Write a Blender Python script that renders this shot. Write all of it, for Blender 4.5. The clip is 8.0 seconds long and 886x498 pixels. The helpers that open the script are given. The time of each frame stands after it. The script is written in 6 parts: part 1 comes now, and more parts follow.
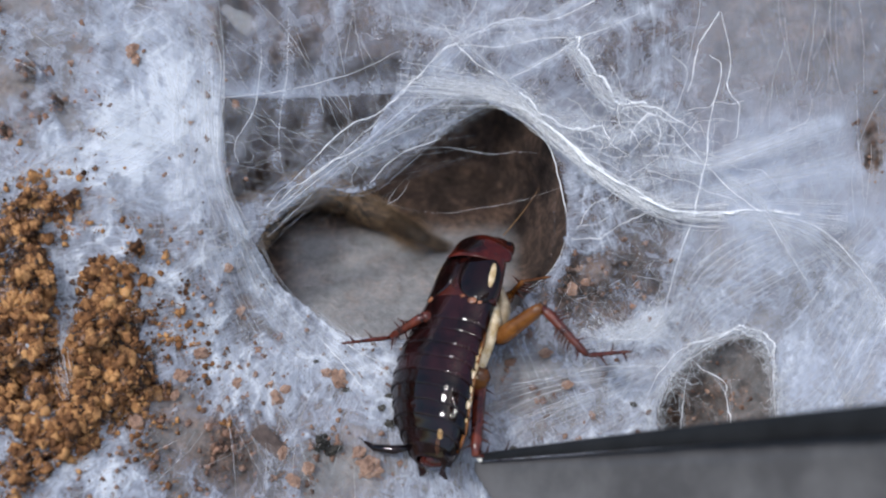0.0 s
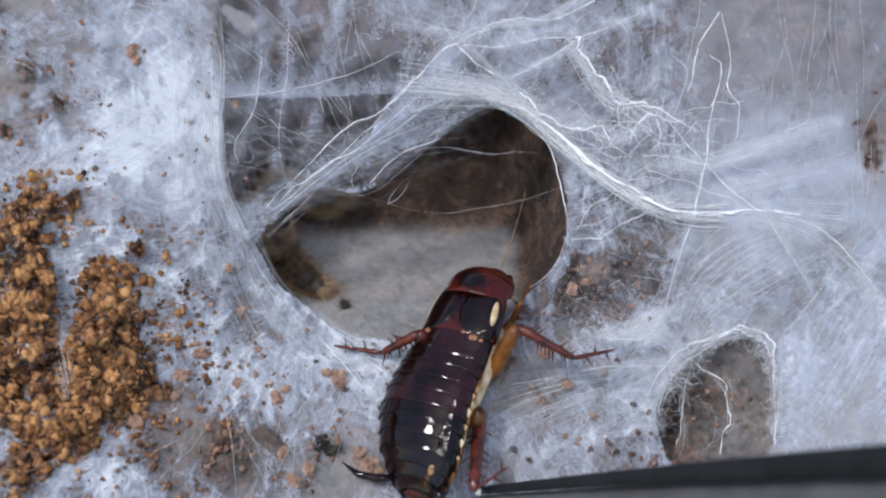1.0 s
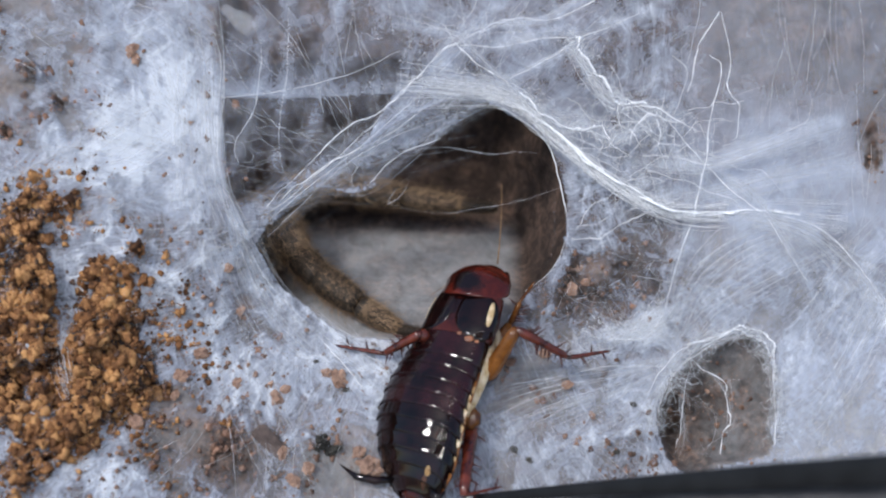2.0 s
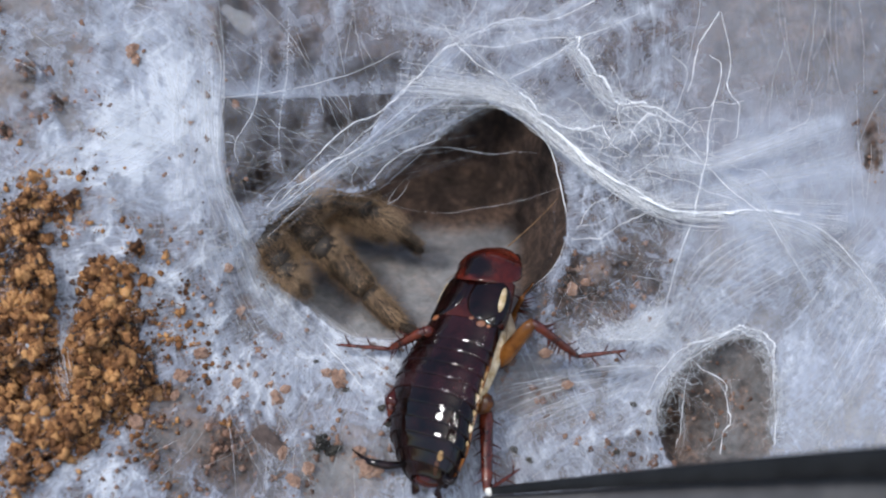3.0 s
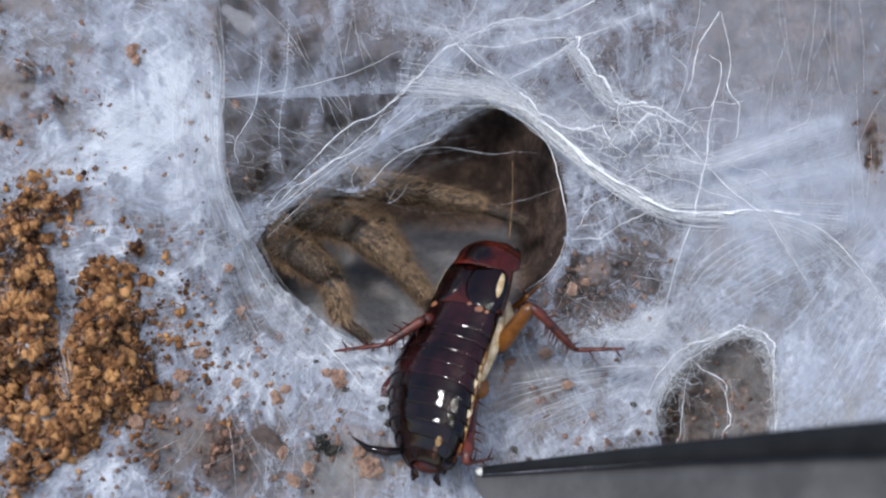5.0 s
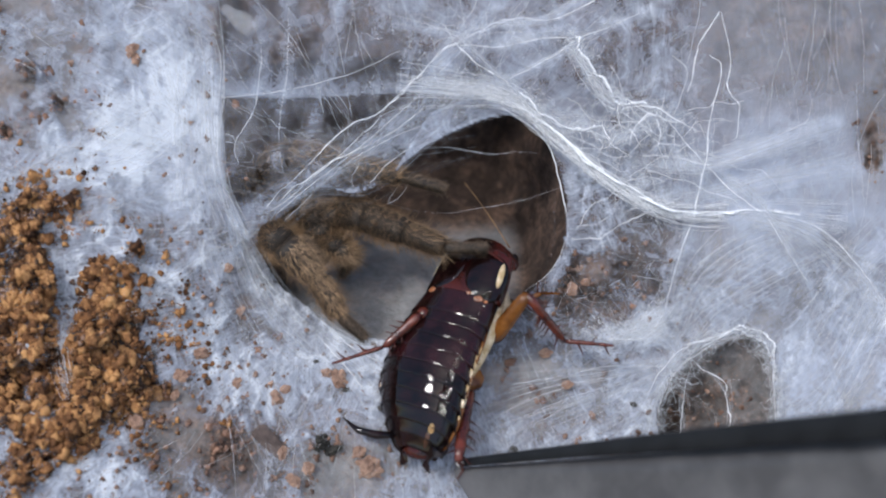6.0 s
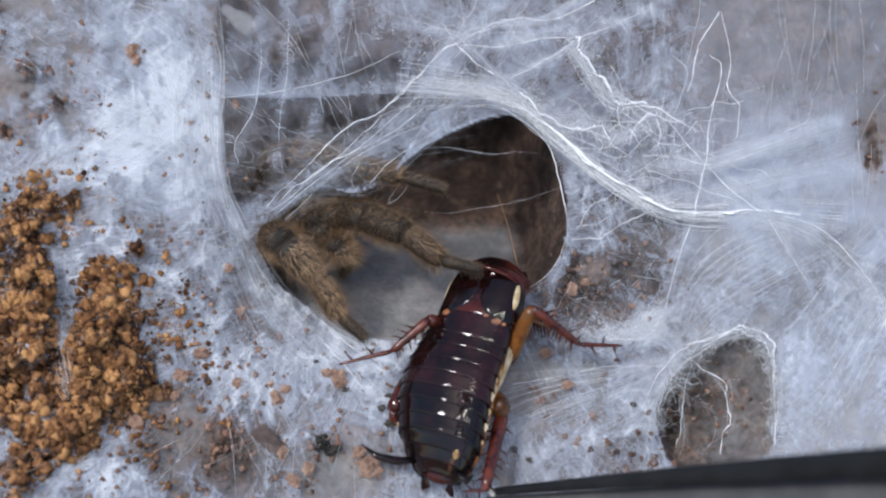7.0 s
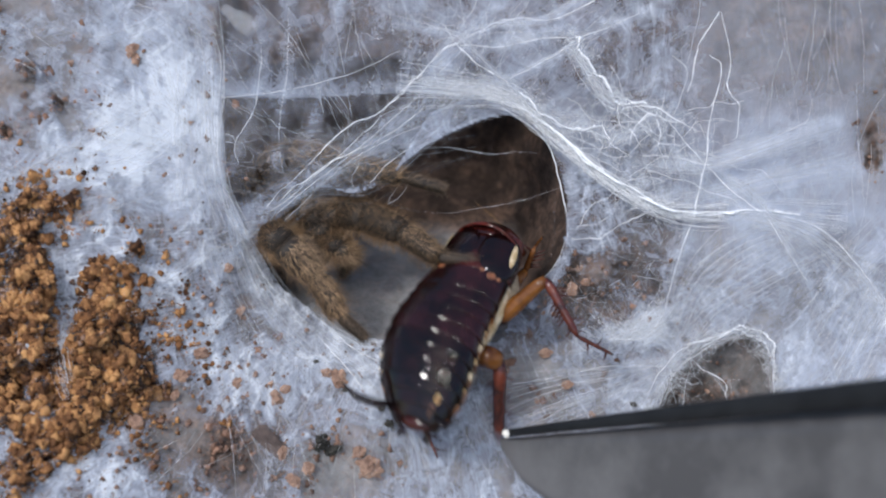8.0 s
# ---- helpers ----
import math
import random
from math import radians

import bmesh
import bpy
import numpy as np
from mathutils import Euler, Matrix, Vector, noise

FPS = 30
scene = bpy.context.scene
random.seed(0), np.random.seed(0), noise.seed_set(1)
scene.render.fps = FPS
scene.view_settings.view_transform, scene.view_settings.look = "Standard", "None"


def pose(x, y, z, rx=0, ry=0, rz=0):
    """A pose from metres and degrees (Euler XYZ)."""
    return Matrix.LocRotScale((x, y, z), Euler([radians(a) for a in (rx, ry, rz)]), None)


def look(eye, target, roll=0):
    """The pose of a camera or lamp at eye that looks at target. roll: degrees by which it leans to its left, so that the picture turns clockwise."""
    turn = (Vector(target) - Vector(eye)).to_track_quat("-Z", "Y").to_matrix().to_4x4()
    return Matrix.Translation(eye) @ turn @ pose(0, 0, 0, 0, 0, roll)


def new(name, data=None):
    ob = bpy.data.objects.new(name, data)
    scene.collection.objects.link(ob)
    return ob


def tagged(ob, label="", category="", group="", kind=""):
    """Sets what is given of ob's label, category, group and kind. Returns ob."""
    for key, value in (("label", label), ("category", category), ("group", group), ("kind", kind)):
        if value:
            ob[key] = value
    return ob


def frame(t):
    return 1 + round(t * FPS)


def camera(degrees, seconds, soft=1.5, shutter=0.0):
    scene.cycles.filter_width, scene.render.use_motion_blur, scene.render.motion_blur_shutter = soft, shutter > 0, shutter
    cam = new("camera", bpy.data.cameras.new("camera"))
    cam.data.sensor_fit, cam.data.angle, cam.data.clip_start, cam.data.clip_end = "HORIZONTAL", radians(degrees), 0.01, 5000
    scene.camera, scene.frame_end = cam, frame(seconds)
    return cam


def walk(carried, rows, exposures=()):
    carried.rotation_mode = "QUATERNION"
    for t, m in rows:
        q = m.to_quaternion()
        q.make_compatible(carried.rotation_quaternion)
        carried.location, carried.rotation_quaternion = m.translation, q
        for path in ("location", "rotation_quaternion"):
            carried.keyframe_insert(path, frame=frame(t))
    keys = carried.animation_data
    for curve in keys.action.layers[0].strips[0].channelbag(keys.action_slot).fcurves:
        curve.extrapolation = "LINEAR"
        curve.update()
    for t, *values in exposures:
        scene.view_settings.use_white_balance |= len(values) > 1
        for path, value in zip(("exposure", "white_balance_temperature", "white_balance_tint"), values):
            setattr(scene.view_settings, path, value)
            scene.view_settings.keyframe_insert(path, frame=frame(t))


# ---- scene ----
TILT = 35.0          # the view's dip below the horizon, degrees
FOV = 30.0
REACH = 0.1866       # from the lens to the mouth of the burrow, metres
MM = 0.001
UNIT = 0.1 / 1568    # plan unit of the burrow's face, metres
CENTRE = Vector((0, 0, 0.10))
RIGHT = Vector((1, 0, 0))
FORE = Vector((0, math.cos(radians(TILT)), -math.sin(radians(TILT))))
RISE = Vector((0, math.sin(radians(TILT)), math.cos(radians(TILT))))
EYE = CENTRE - FORE * REACH
FACE = Matrix((RIGHT, RISE, -FORE)).transposed().to_4x4()   # axes of the burrow's face


def at(x, y, w):
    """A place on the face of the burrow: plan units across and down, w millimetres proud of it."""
    s = 1 - w * MM / REACH
    return CENTRE + RIGHT * ((x - 784) * UNIT * s) + RISE * ((441 - y) * UNIT * s) - FORE * (w * MM)


def at_many(x, y, w):
    s = 1 - w * MM / REACH
    p = np.array(CENTRE) + np.multiply.outer((x - 784) * UNIT * s, np.array(RIGHT))
    p += np.multiply.outer((441 - y) * UNIT * s, np.array(RISE)) - np.multiply.outer(w * MM, np.array(FORE))
    return p


# ---- camera ----
cam = camera(FOV, 8.0, 2.15, 0.5)
cam.data.dof.use_dof = True
cam.data.dof.focus_distance = REACH + 0.0005
cam.data.dof.aperture_fstop = 17.0
VIEW = look(EYE, CENTRE)
walk(cam, [(0.0, VIEW), (8.0, VIEW)], [(0.0, 0.13), (8.0, 0.13)])

# ---- light ----
world = bpy.data.worlds.new("world")
scene.world = world
world.use_nodes = True
sky = world.node_tree.nodes.new("ShaderNodeTexSky")
sky.sky_type, sky.sun_disc = "NISHITA", False
sky.sun_elevation, sky.sun_rotation = radians(58), radians(200)
world.node_tree.links.new(sky.outputs[0], world.node_tree.nodes["Background"].inputs[0])
world.node_tree.nodes["Background"].inputs[1].default_value = 0.15

sun = new("sun", bpy.data.lights.new("sun", "SUN"))
sun.data.energy, sun.data.angle, sun.data.color = 2.0, radians(9), (1.0, 0.98, 0.96)
sun.matrix_world = look((-0.42, -0.3, 0.75), (0, 0, 0.1))


# ---- materials ----
def material(name):
    m = bpy.data.materials.new(name)
    m.use_nodes = True
    return m, m.node_tree.nodes, m.node_tree.links, m.node_tree.nodes["Principled BSDF"]


def noise_node(n, l, scale, detail=6.0, rough=0.6, vector=None, distortion=0.0):
    t = n.new("ShaderNodeTexNoise")
    t.inputs["Scale"].default_value, t.inputs["Detail"].default_value = scale, detail
    t.inputs["Roughness"].default_value, t.inputs["Distortion"].default_value = rough, distortion
    if vector is None:
        vector = n.new("ShaderNodeTexCoord").outputs["Object"]
    l.new(vector, t.inputs["Vector"])
    return t.outputs["Fac"]


def ramp(n, l, fac, stops):
    r = n.new("ShaderNodeValToRGB")
    while len(r.color_ramp.elements) < len(stops):
        r.color_ramp.elements.new(0.5)
    for e, (p, c) in zip(r.color_ramp.elements, stops):
        e.position, e.color = p, (*c, 1) if len(c) == 3 else c
    l.new(fac, r.inputs[0])
    return r.outputs[0]


def mixed(n, l, fac, a, b, mode="MIX"):
    m = n.new("ShaderNodeMix")
    m.data_type, m.blend_type = "RGBA", mode
    for socket, v in ((m.inputs[0], fac), (m.inputs[6], a), (m.inputs[7], b)):
        if isinstance(v, (int, float)):
            socket.default_value = v
        elif isinstance(v, tuple):
            socket.default_value = (*v, 1)
        else:
            l.new(v, socket)
    return m.outputs[2]


def maths(n, l, op, a, b=0.0, c=0.0, clamp=False):
    m = n.new("ShaderNodeMath")
    m.operation, m.use_clamp = op, clamp
    for socket, v in zip(m.inputs, (a, b, c)):
        if isinstance(v, (int, float)):
            socket.default_value = v
        else:
            l.new(v, socket)
    return m.outputs[0]


def bump(n, l, height, distance, strength, bsdf):
    b = n.new("ShaderNodeBump")
    b.inputs["Strength"].default_value, b.inputs["Distance"].default_value = strength, distance
    l.new(height, b.inputs["Height"])
    l.new(b.outputs[0], bsdf.inputs["Normal"])


def attribute(n, name):
    a = n.new("ShaderNodeAttribute")
    a.attribute_name = name
    return a


SILK_WHITE = (0.73, 0.755, 0.78)


def soil_material(name, dark, mid, light, film=False):
    m, n, l, p = material(name)
    big = noise_node(n, l, 260, 8, 0.65)
    fine = noise_node(n, l, 1700, 5, 0.6)
    island = n.new("ShaderNodeNewGeometry").outputs["Random Per Island"]
    v = maths(n, l, "ADD", maths(n, l, "MULTIPLY", big, 0.6), maths(n, l, "MULTIPLY", fine, 0.4))
    if not film:
        v = maths(n, l, "ADD", v, maths(n, l, "MULTIPLY_ADD", island, 0.24, -0.12))
    colour = ramp(n, l, v, [(0.34, dark), (0.5, mid), (0.66, light)])
    if film:
        # a film of silk laid on the soil
        cover = attribute(n, "silk").outputs["Fac"]
        grain = noise_node(n, l, 420, 8, 0.7, None, 0.6)
        k = maths(n, l, "ADD", cover, maths(n, l, "MULTIPLY_ADD", grain, 0.8, -0.4), 0, True)
        k = maths(n, l, "MULTIPLY", k, maths(n, l, "MULTIPLY", cover, 1.6, 0, True), 0, True)
        colour = mixed(n, l, k, colour, SILK_WHITE)
    l.new(colour, p.inputs["Base Color"])
    p.inputs["Roughness"].default_value = 0.9
    p.inputs["Specular IOR Level"].default_value = 0.25
    bump(n, l, v, 0.0006, 0.9, p)
    return m


def sheet_material():
    """Thin silk: fibres that scatter light, with gaps between them."""
    m, n, l, p = material("silk_sheet")
    n.remove(p)
    flow = attribute(n, "flow").outputs["Vector"]
    dens = attribute(n, "dens").outputs["Fac"]
    mapping = n.new("ShaderNodeMapping")
    mapping.inputs["Scale"].default_value = (150, 5, 1)
    l.new(flow, mapping.inputs["Vector"])
    fibre = noise_node(n, l, 1.0, 6, 0.58, mapping.outputs[0], 0.5)
    mapping2 = n.new("ShaderNodeMapping")
    mapping2.inputs["Scale"].default_value = (520, 60, 1500)
    mapping2.inputs["Rotation"].default_value = (0.3, 0.5, 0.6)
    l.new(n.new("ShaderNodeTexCoord").outputs["Object"], mapping2.inputs["Vector"])
    cross = noise_node(n, l, 1.0, 7, 0.7, mapping2.outputs[0], 0.5)
    mapping3 = n.new("ShaderNodeMapping")
    mapping3.inputs["Rotation"].default_value = (0.2, 0.1, 0.5)
    mapping3.inputs["Scale"].default_value = (1.0, 0.45, 1.0)
    l.new(n.new("ShaderNodeTexCoord").outputs["Object"], mapping3.inputs["Vector"])
    cloud = noise_node(n, l, 230, 8, 0.66, mapping3.outputs[0], 0.8)
    broad = noise_node(n, l, 75, 4, 0.55)
    a = maths(n, l, "MULTIPLY_ADD", fibre, 0.75, -0.375)
    a = maths(n, l, "ADD", a, maths(n, l, "MULTIPLY_ADD", cross, 0.3, -0.15))
    a = maths(n, l, "ADD", a, maths(n, l, "MULTIPLY_ADD", cloud, 2.2, -1.1))
    a = maths(n, l, "ADD", a, maths(n, l, "MULTIPLY_ADD", broad, 1.9, -0.95))
    # creases and loose wisps
    for scale, gain, twist in ((95, 0.34, 1.6), (230, 0.3, 1.0), (520, 0.22, 0.7)):
        line = noise_node(n, l, scale, 3, 0.5, mapping3.outputs[0], twist)
        line = maths(n, l, "SUBTRACT", 1.0, maths(n, l, "MULTIPLY", maths(n, l, "ABSOLUTE", maths(n, l, "SUBTRACT", line, 0.5)), 26.0), 0, True)
        a = maths(n, l, "ADD", a, maths(n, l, "MULTIPLY", maths(n, l, "MULTIPLY", line, gain), maths(n, l, "MULTIPLY", cloud, 1.6)))
    speck = noise_node(n, l, 800, 5, 0.65)
    gap = maths(n, l, "MULTIPLY", maths(n, l, "SUBTRACT", speck, 0.55), 7.0, 0, True)
    uneven = attribute(n, "uneven").outputs["Fac"]
    a = maths(n, l, "ADD", maths(n, l, "MULTIPLY", a, uneven), dens)
    a = maths(n, l, "SUBTRACT", a, maths(n, l, "MULTIPLY", gap, maths(n, l, "MULTIPLY", uneven, 0.4)))
    a = maths(n, l, "MINIMUM", maths(n, l, "MAXIMUM", a, 0.0), 0.97)
    a = maths(n, l, "MULTIPLY", a, maths(n, l, "MULTIPLY", dens, 3.0, 0, True))
    diffuse, through_silk, clear = (n.new("ShaderNodeBsdfDiffuse"), n.new("ShaderNodeBsdfTranslucent"), n.new("ShaderNodeBsdfTransparent"))
    # thin silk looks bluish grey, thick silk white
    tone = ramp(n, l, maths(n, l, "ADD", maths(n, l, "MULTIPLY", a, 0.8), maths(n, l, "MULTIPLY", cloud, 0.25)), [(0.25, (0.49, 0.49, 0.56)), (0.62, (0.605, 0.665, 0.805)), (0.95, (0.82, 0.865, 0.935))])
    for b in (diffuse, through_silk):
        l.new(tone, b.inputs["Color"])
    bump_node = n.new("ShaderNodeBump")
    bump_node.inputs["Strength"].default_value, bump_node.inputs["Distance"].default_value = 0.8, 0.0005
    l.new(a, bump_node.inputs["Height"])
    l.new(bump_node.outputs[0], diffuse.inputs["Normal"])
    body = n.new("ShaderNodeMixShader")
    body.inputs[0].default_value = 0.3
    l.new(diffuse.outputs[0], body.inputs[1])
    l.new(through_silk.outputs[0], body.inputs[2])
    out = n.new("ShaderNodeMixShader")
    l.new(a, out.inputs[0])
    l.new(clear.outputs[0], out.inputs[1])
    l.new(body.outputs[0], out.inputs[2])
    l.new(out.outputs[0], n["Material Output"].inputs["Surface"])
    return m


def strand_material(name, colour, haze=False, spread=0.8, least=0.16):
    m, n, l, p = material(name)
    v = noise_node(n, l, 900, 4)
    l.new(mixed(n, l, v, tuple(c * 0.92 for c in colour), colour), p.inputs["Base Color"])
    p.inputs["Roughness"].default_value = 0.45
    if haze:
        island = n.new("ShaderNodeNewGeometry").outputs["Random Per Island"]
        l.new(maths(n, l, "MULTIPLY_ADD", maths(n, l, "POWER", island, 3.0), spread, least), p.inputs["Alpha"])
    return m


def shell_material(name, dark, light, rough=0.16, scale=500, coat=0.3, lo=0.4, hi=0.62, shine=0.5, dimple=0.5):
    m, n, l, p = material(name)
    v = noise_node(n, l, scale, 5, 0.6)
    fine = noise_node(n, l, 4000, 3, 0.6)
    l.new(ramp(n, l, v, [(lo, dark), (hi, light)]), p.inputs["Base Color"])
    p.inputs["Coat Weight"].default_value = coat
    p.inputs["Specular IOR Level"].default_value = shine
    p.inputs["Coat Roughness"].default_value = 0.05
    l.new(maths(n, l, "MULTIPLY_ADD", fine, 0.03, rough - 0.015), p.inputs["Roughness"])
    pits = noise_node(n, l, 1500, 1, 0.5)
    bump(n, l, maths(n, l, "ADD", maths(n, l, "MULTIPLY", fine, 0.06), maths(n, l, "MULTIPLY", pits, dimple)), 0.00005, 0.3, p)
    return m


def hood_material():
    """Red-brown shell with a dark centre and a translucent orange-red front rim."""
    m = shell_material("neck_shield_shell", (0.025, 0.004, 0.003), (0.1, 0.014, 0.008), 0.1, 420, 0.0, 0.35, 0.65, 0.45, 0.8)
    n, l = m.node_tree.nodes, m.node_tree.links
    p = n["Principled BSDF"]
    base = p.inputs["Base Color"].links[0].from_socket
    xyz = n.new("ShaderNodeSeparateXYZ")
    l.new(n.new("ShaderNodeTexCoord").outputs["Object"], xyz.inputs[0])
    wave = noise_node(n, l, 420, 4, 0.6)
    x = maths(n, l, "MULTIPLY", xyz.outputs[0], 1 / 0.0026)
    y = maths(n, l, "MULTIPLY", maths(n, l, "SUBTRACT", xyz.outputs[1], 0.0105), 1 / 0.0019)
    r = maths(n, l, "SQRT", maths(n, l, "ADD", maths(n, l, "MULTIPLY", x, x), maths(n, l, "MULTIPLY", y, y)))
    r = maths(n, l, "ADD", r, maths(n, l, "MULTIPLY_ADD", wave, 0.9, -0.45))
    dark = ramp(n, l, r, [(0.55, (1, 1, 1)), (1.0, (0, 0, 0))])
    colour = mixed(n, l, dark, base, (0.007, 0.003, 0.003))
    front = ramp(n, l, maths(n, l, "MULTIPLY", maths(n, l, "SUBTRACT", xyz.outputs[1], 0.0125), 1 / 0.0016), [(0.2, (0, 0, 0)), (1.0, (1, 1, 1))])
    l.new(mixed(n, l, front, colour, (0.2, 0.035, 0.015)), p.inputs["Base Color"])
    return m


def fur_material(name, dark, light):
    m, n, l, p = material(name)
    v = noise_node(n, l, 900, 5, 0.65)
    island = n.new("ShaderNodeNewGeometry").outputs["Random Per Island"]
    v = maths(n, l, "MULTIPLY_ADD", island, 0.5, maths(n, l, "MULTIPLY", v, 0.5))
    l.new(ramp(n, l, v, [(0.3, dark), (0.68, light)]), p.inputs["Base Color"])
    p.inputs["Roughness"].default_value = 0.65
    return m


SOIL = soil_material("soil_with_silk_film", (0.009, 0.007, 0.006), (0.056, 0.038, 0.031), (0.19, 0.119, 0.086), True)
CRUMB = soil_material("soil_crumbs", (0.035, 0.016, 0.009), (0.225, 0.103, 0.044), (0.54, 0.29, 0.12))
CRUMB_GREY = soil_material("damp_crumbs", (0.11, 0.07, 0.056), (0.22, 0.132, 0.096), (0.4, 0.26, 0.19))
CRUMB_RED = soil_material("reddish_crumbs", (0.085, 0.05, 0.038), (0.19, 0.112, 0.082), (0.36, 0.21, 0.145))
BARK = soil_material("grey_bark", (0.03, 0.024, 0.023), (0.065, 0.05, 0.047), (0.12, 0.09, 0.08))
BLACK_BIT = soil_material("dark_crumbs", (0.006, 0.006, 0.006), (0.02, 0.019, 0.017), (0.08, 0.075, 0.065))
SHEET = sheet_material()
STRAND = strand_material("silk_strand", (0.96, 0.97, 0.99))
TUFT = strand_material("silk_wad", (0.96, 0.97, 0.99))
TUFT.node_tree.nodes["Principled BSDF"].inputs["Alpha"].default_value = 0.12
HAZE_THIN = strand_material("thin_silk_haze", (0.74, 0.8, 0.9), True, 0.5, 0.1)
HAZE = strand_material("silk_haze", (0.9, 0.92, 0.96), True)
SHELL_RED = shell_material("red_brown_shell", (0.010, 0.003, 0.003), (0.06, 0.009, 0.006), 0.12, 350, 0.2, 0.4, 0.6, 0.4)
SHELL_DARK = shell_material("blackish_shell", (0.003, 0.0015, 0.0016), (0.012, 0.0035, 0.0035), 0.045, 500, 0.0, 0.4, 0.62, 0.42, 0.9)
SHELL_MAROON = shell_material("maroon_shell", (0.005, 0.002, 0.002), (0.024, 0.006, 0.007), 0.09, 300, 0.0, 0.4, 0.62, 0.42, 0.9)
SHELL_CHESTNUT = shell_material("chestnut_shell", (0.008, 0.002, 0.002), (0.06, 0.011, 0.007), 0.1, 350, 0.0, 0.4, 0.62, 0.45, 2.0)
SHELL_HOOD = hood_material()
RUST = shell_material("rust_skin", (0.12, 0.035, 0.012), (0.34, 0.13, 0.055), 0.3, 900, 0.3)
PALE_SKIN = shell_material("pale_leg_base", (0.16, 0.11, 0.06), (0.4, 0.31, 0.2), 0.3, 600, 0.3)
AMBER_DARK = shell_material("dark_amber_skin", (0.02, 0.007, 0.003), (0.09, 0.03, 0.01), 0.35, 500, 0.2)
CREAM = shell_material("cream_skin", (0.42, 0.28, 0.12), (0.75, 0.62, 0.42), 0.35, 700)
GOLD = shell_material("gold_skin", (0.3, 0.16, 0.05), (0.6, 0.42, 0.2), 0.3, 700)
AMBER = shell_material("amber_leg_skin", (0.045, 0.012, 0.003), (0.23, 0.085, 0.017), 0.22, 260, 0.2, 0.38, 0.62, 0.35)
LEG_RED = shell_material("red_leg_skin", (0.035, 0.006, 0.004), (0.14, 0.028, 0.014), 0.25, 600)
FEELER = shell_material("feeler_skin", (0.12, 0.06, 0.02), (0.3, 0.17, 0.07), 0.5, 900)
SKIN = fur_material("tarantula_skin", (0.012, 0.008, 0.005), (0.07, 0.045, 0.027))
FUR = SKIN
HAIR = fur_material("tarantula_hair", (0.095, 0.058, 0.033), (0.52, 0.34, 0.195))
HAIR_DARK = fur_material("tarantula_foot_hair", (0.05, 0.034, 0.022), (0.2, 0.14, 0.095))
CARAPACE = fur_material("tarantula_carapace", (0.12, 0.06, 0.02), (0.34, 0.19, 0.08))
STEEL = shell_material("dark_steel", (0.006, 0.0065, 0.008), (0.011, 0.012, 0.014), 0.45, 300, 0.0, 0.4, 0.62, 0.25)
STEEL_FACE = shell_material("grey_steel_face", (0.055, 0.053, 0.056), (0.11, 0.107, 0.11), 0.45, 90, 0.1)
# white of the painted glint on the tweezers' tip
WHITE_DOT = shell_material("tip_glint_white", (0.7, 0.68, 0.6), (0.85, 0.83, 0.78), 0.5, 800, 0)


# ---- tools for meshes ----
def make_mesh(name, verts, faces, mat, smooth=True, second=None, split=0):
    me = bpy.data.meshes.new(name)
    me.from_pydata([tuple(v) for v in verts], [], [tuple(f) for f in faces])
    me.materials.append(mat)
    if second:
        me.materials.append(second)
        me.polygons.foreach_set("material_index", [0] * split + [1] * (len(me.polygons) - split))
    me.polygons.foreach_set("use_smooth", [smooth] * len(me.polygons))
    me.update()
    return me


def part(name, vf, mat, parent=None, label="", smooth=True, second=None):
    ob = new(name, make_mesh(name, vf[0], vf[1], mat, smooth, second, vf[2] if second else 0))
    if parent:
        ob.parent = parent
    return tagged(ob, label) if label else ob


def joined(pieces):
    verts, faces = [], []
    for v, f in pieces:
        base = len(verts)
        verts.extend(v)
        faces.extend([tuple(i + base for i in q) for q in f])
    return verts, faces


def value_noise(x, y, seed=0):
    xi, yi = np.floor(x).astype(np.int64), np.floor(y).astype(np.int64)
    fx, fy = x - xi, y - yi
    fx, fy = fx * fx * (3 - 2 * fx), fy * fy * (3 - 2 * fy)

    def h(i, j):
        k = (i * 374761393 + j * 668265263 + seed * 974711) & 0x7FFFFFFF
        k = ((k ^ (k >> 13)) * 1274126177) & 0x7FFFFFFF
        return ((k ^ (k >> 16)) & 0xFFFF) / 65535.0 * 2 - 1
    a, b, c, d = h(xi, yi), h(xi + 1, yi), h(xi, yi + 1), h(xi + 1, yi + 1)
    return (a * (1 - fx) + b * fx) * (1 - fy) + (c * (1 - fx) + d * fx) * fy


def fbm(x, y, size, octaves=4, seed=0, gain=0.5):
    total, amp = 0, 1.0
    for o in range(octaves):
        total = total + amp * value_noise(x / size * 2 ** o, y / size * 2 ** o, seed + o)
        amp *= gain
    return total


def smooth01(v):
    v = np.clip(v, 0, 1)
    return v * v * (3 - 2 * v)


def edge_distance(x, y, poly):
    """Signed distance to a closed outline, negative inside."""
    d = np.full(np.shape(x), 1e9)
    inside = np.zeros(np.shape(x), bool)
    for (ax, ay), (bx, by) in zip(poly, poly[1:] + poly[:1]):
        ex, ey = bx - ax, by - ay
        k = np.clip(((x - ax) * ex + (y - ay) * ey) / (ex * ex + ey * ey), 0, 1)
        d = np.minimum(d, np.hypot(x - ax - k * ex, y - ay - k * ey))
        crosses = ((ay > y) != (by > y)) & (x < ex * (y - ay) / (ey if ey else 1e-9) + ax)
        inside ^= crosses
    return np.where(inside, -d, d)


def blob(x, y, cx, cy, rx, ry):
    return np.exp(-(((x - cx) / rx) ** 2 + ((y - cy) / ry) ** 2))


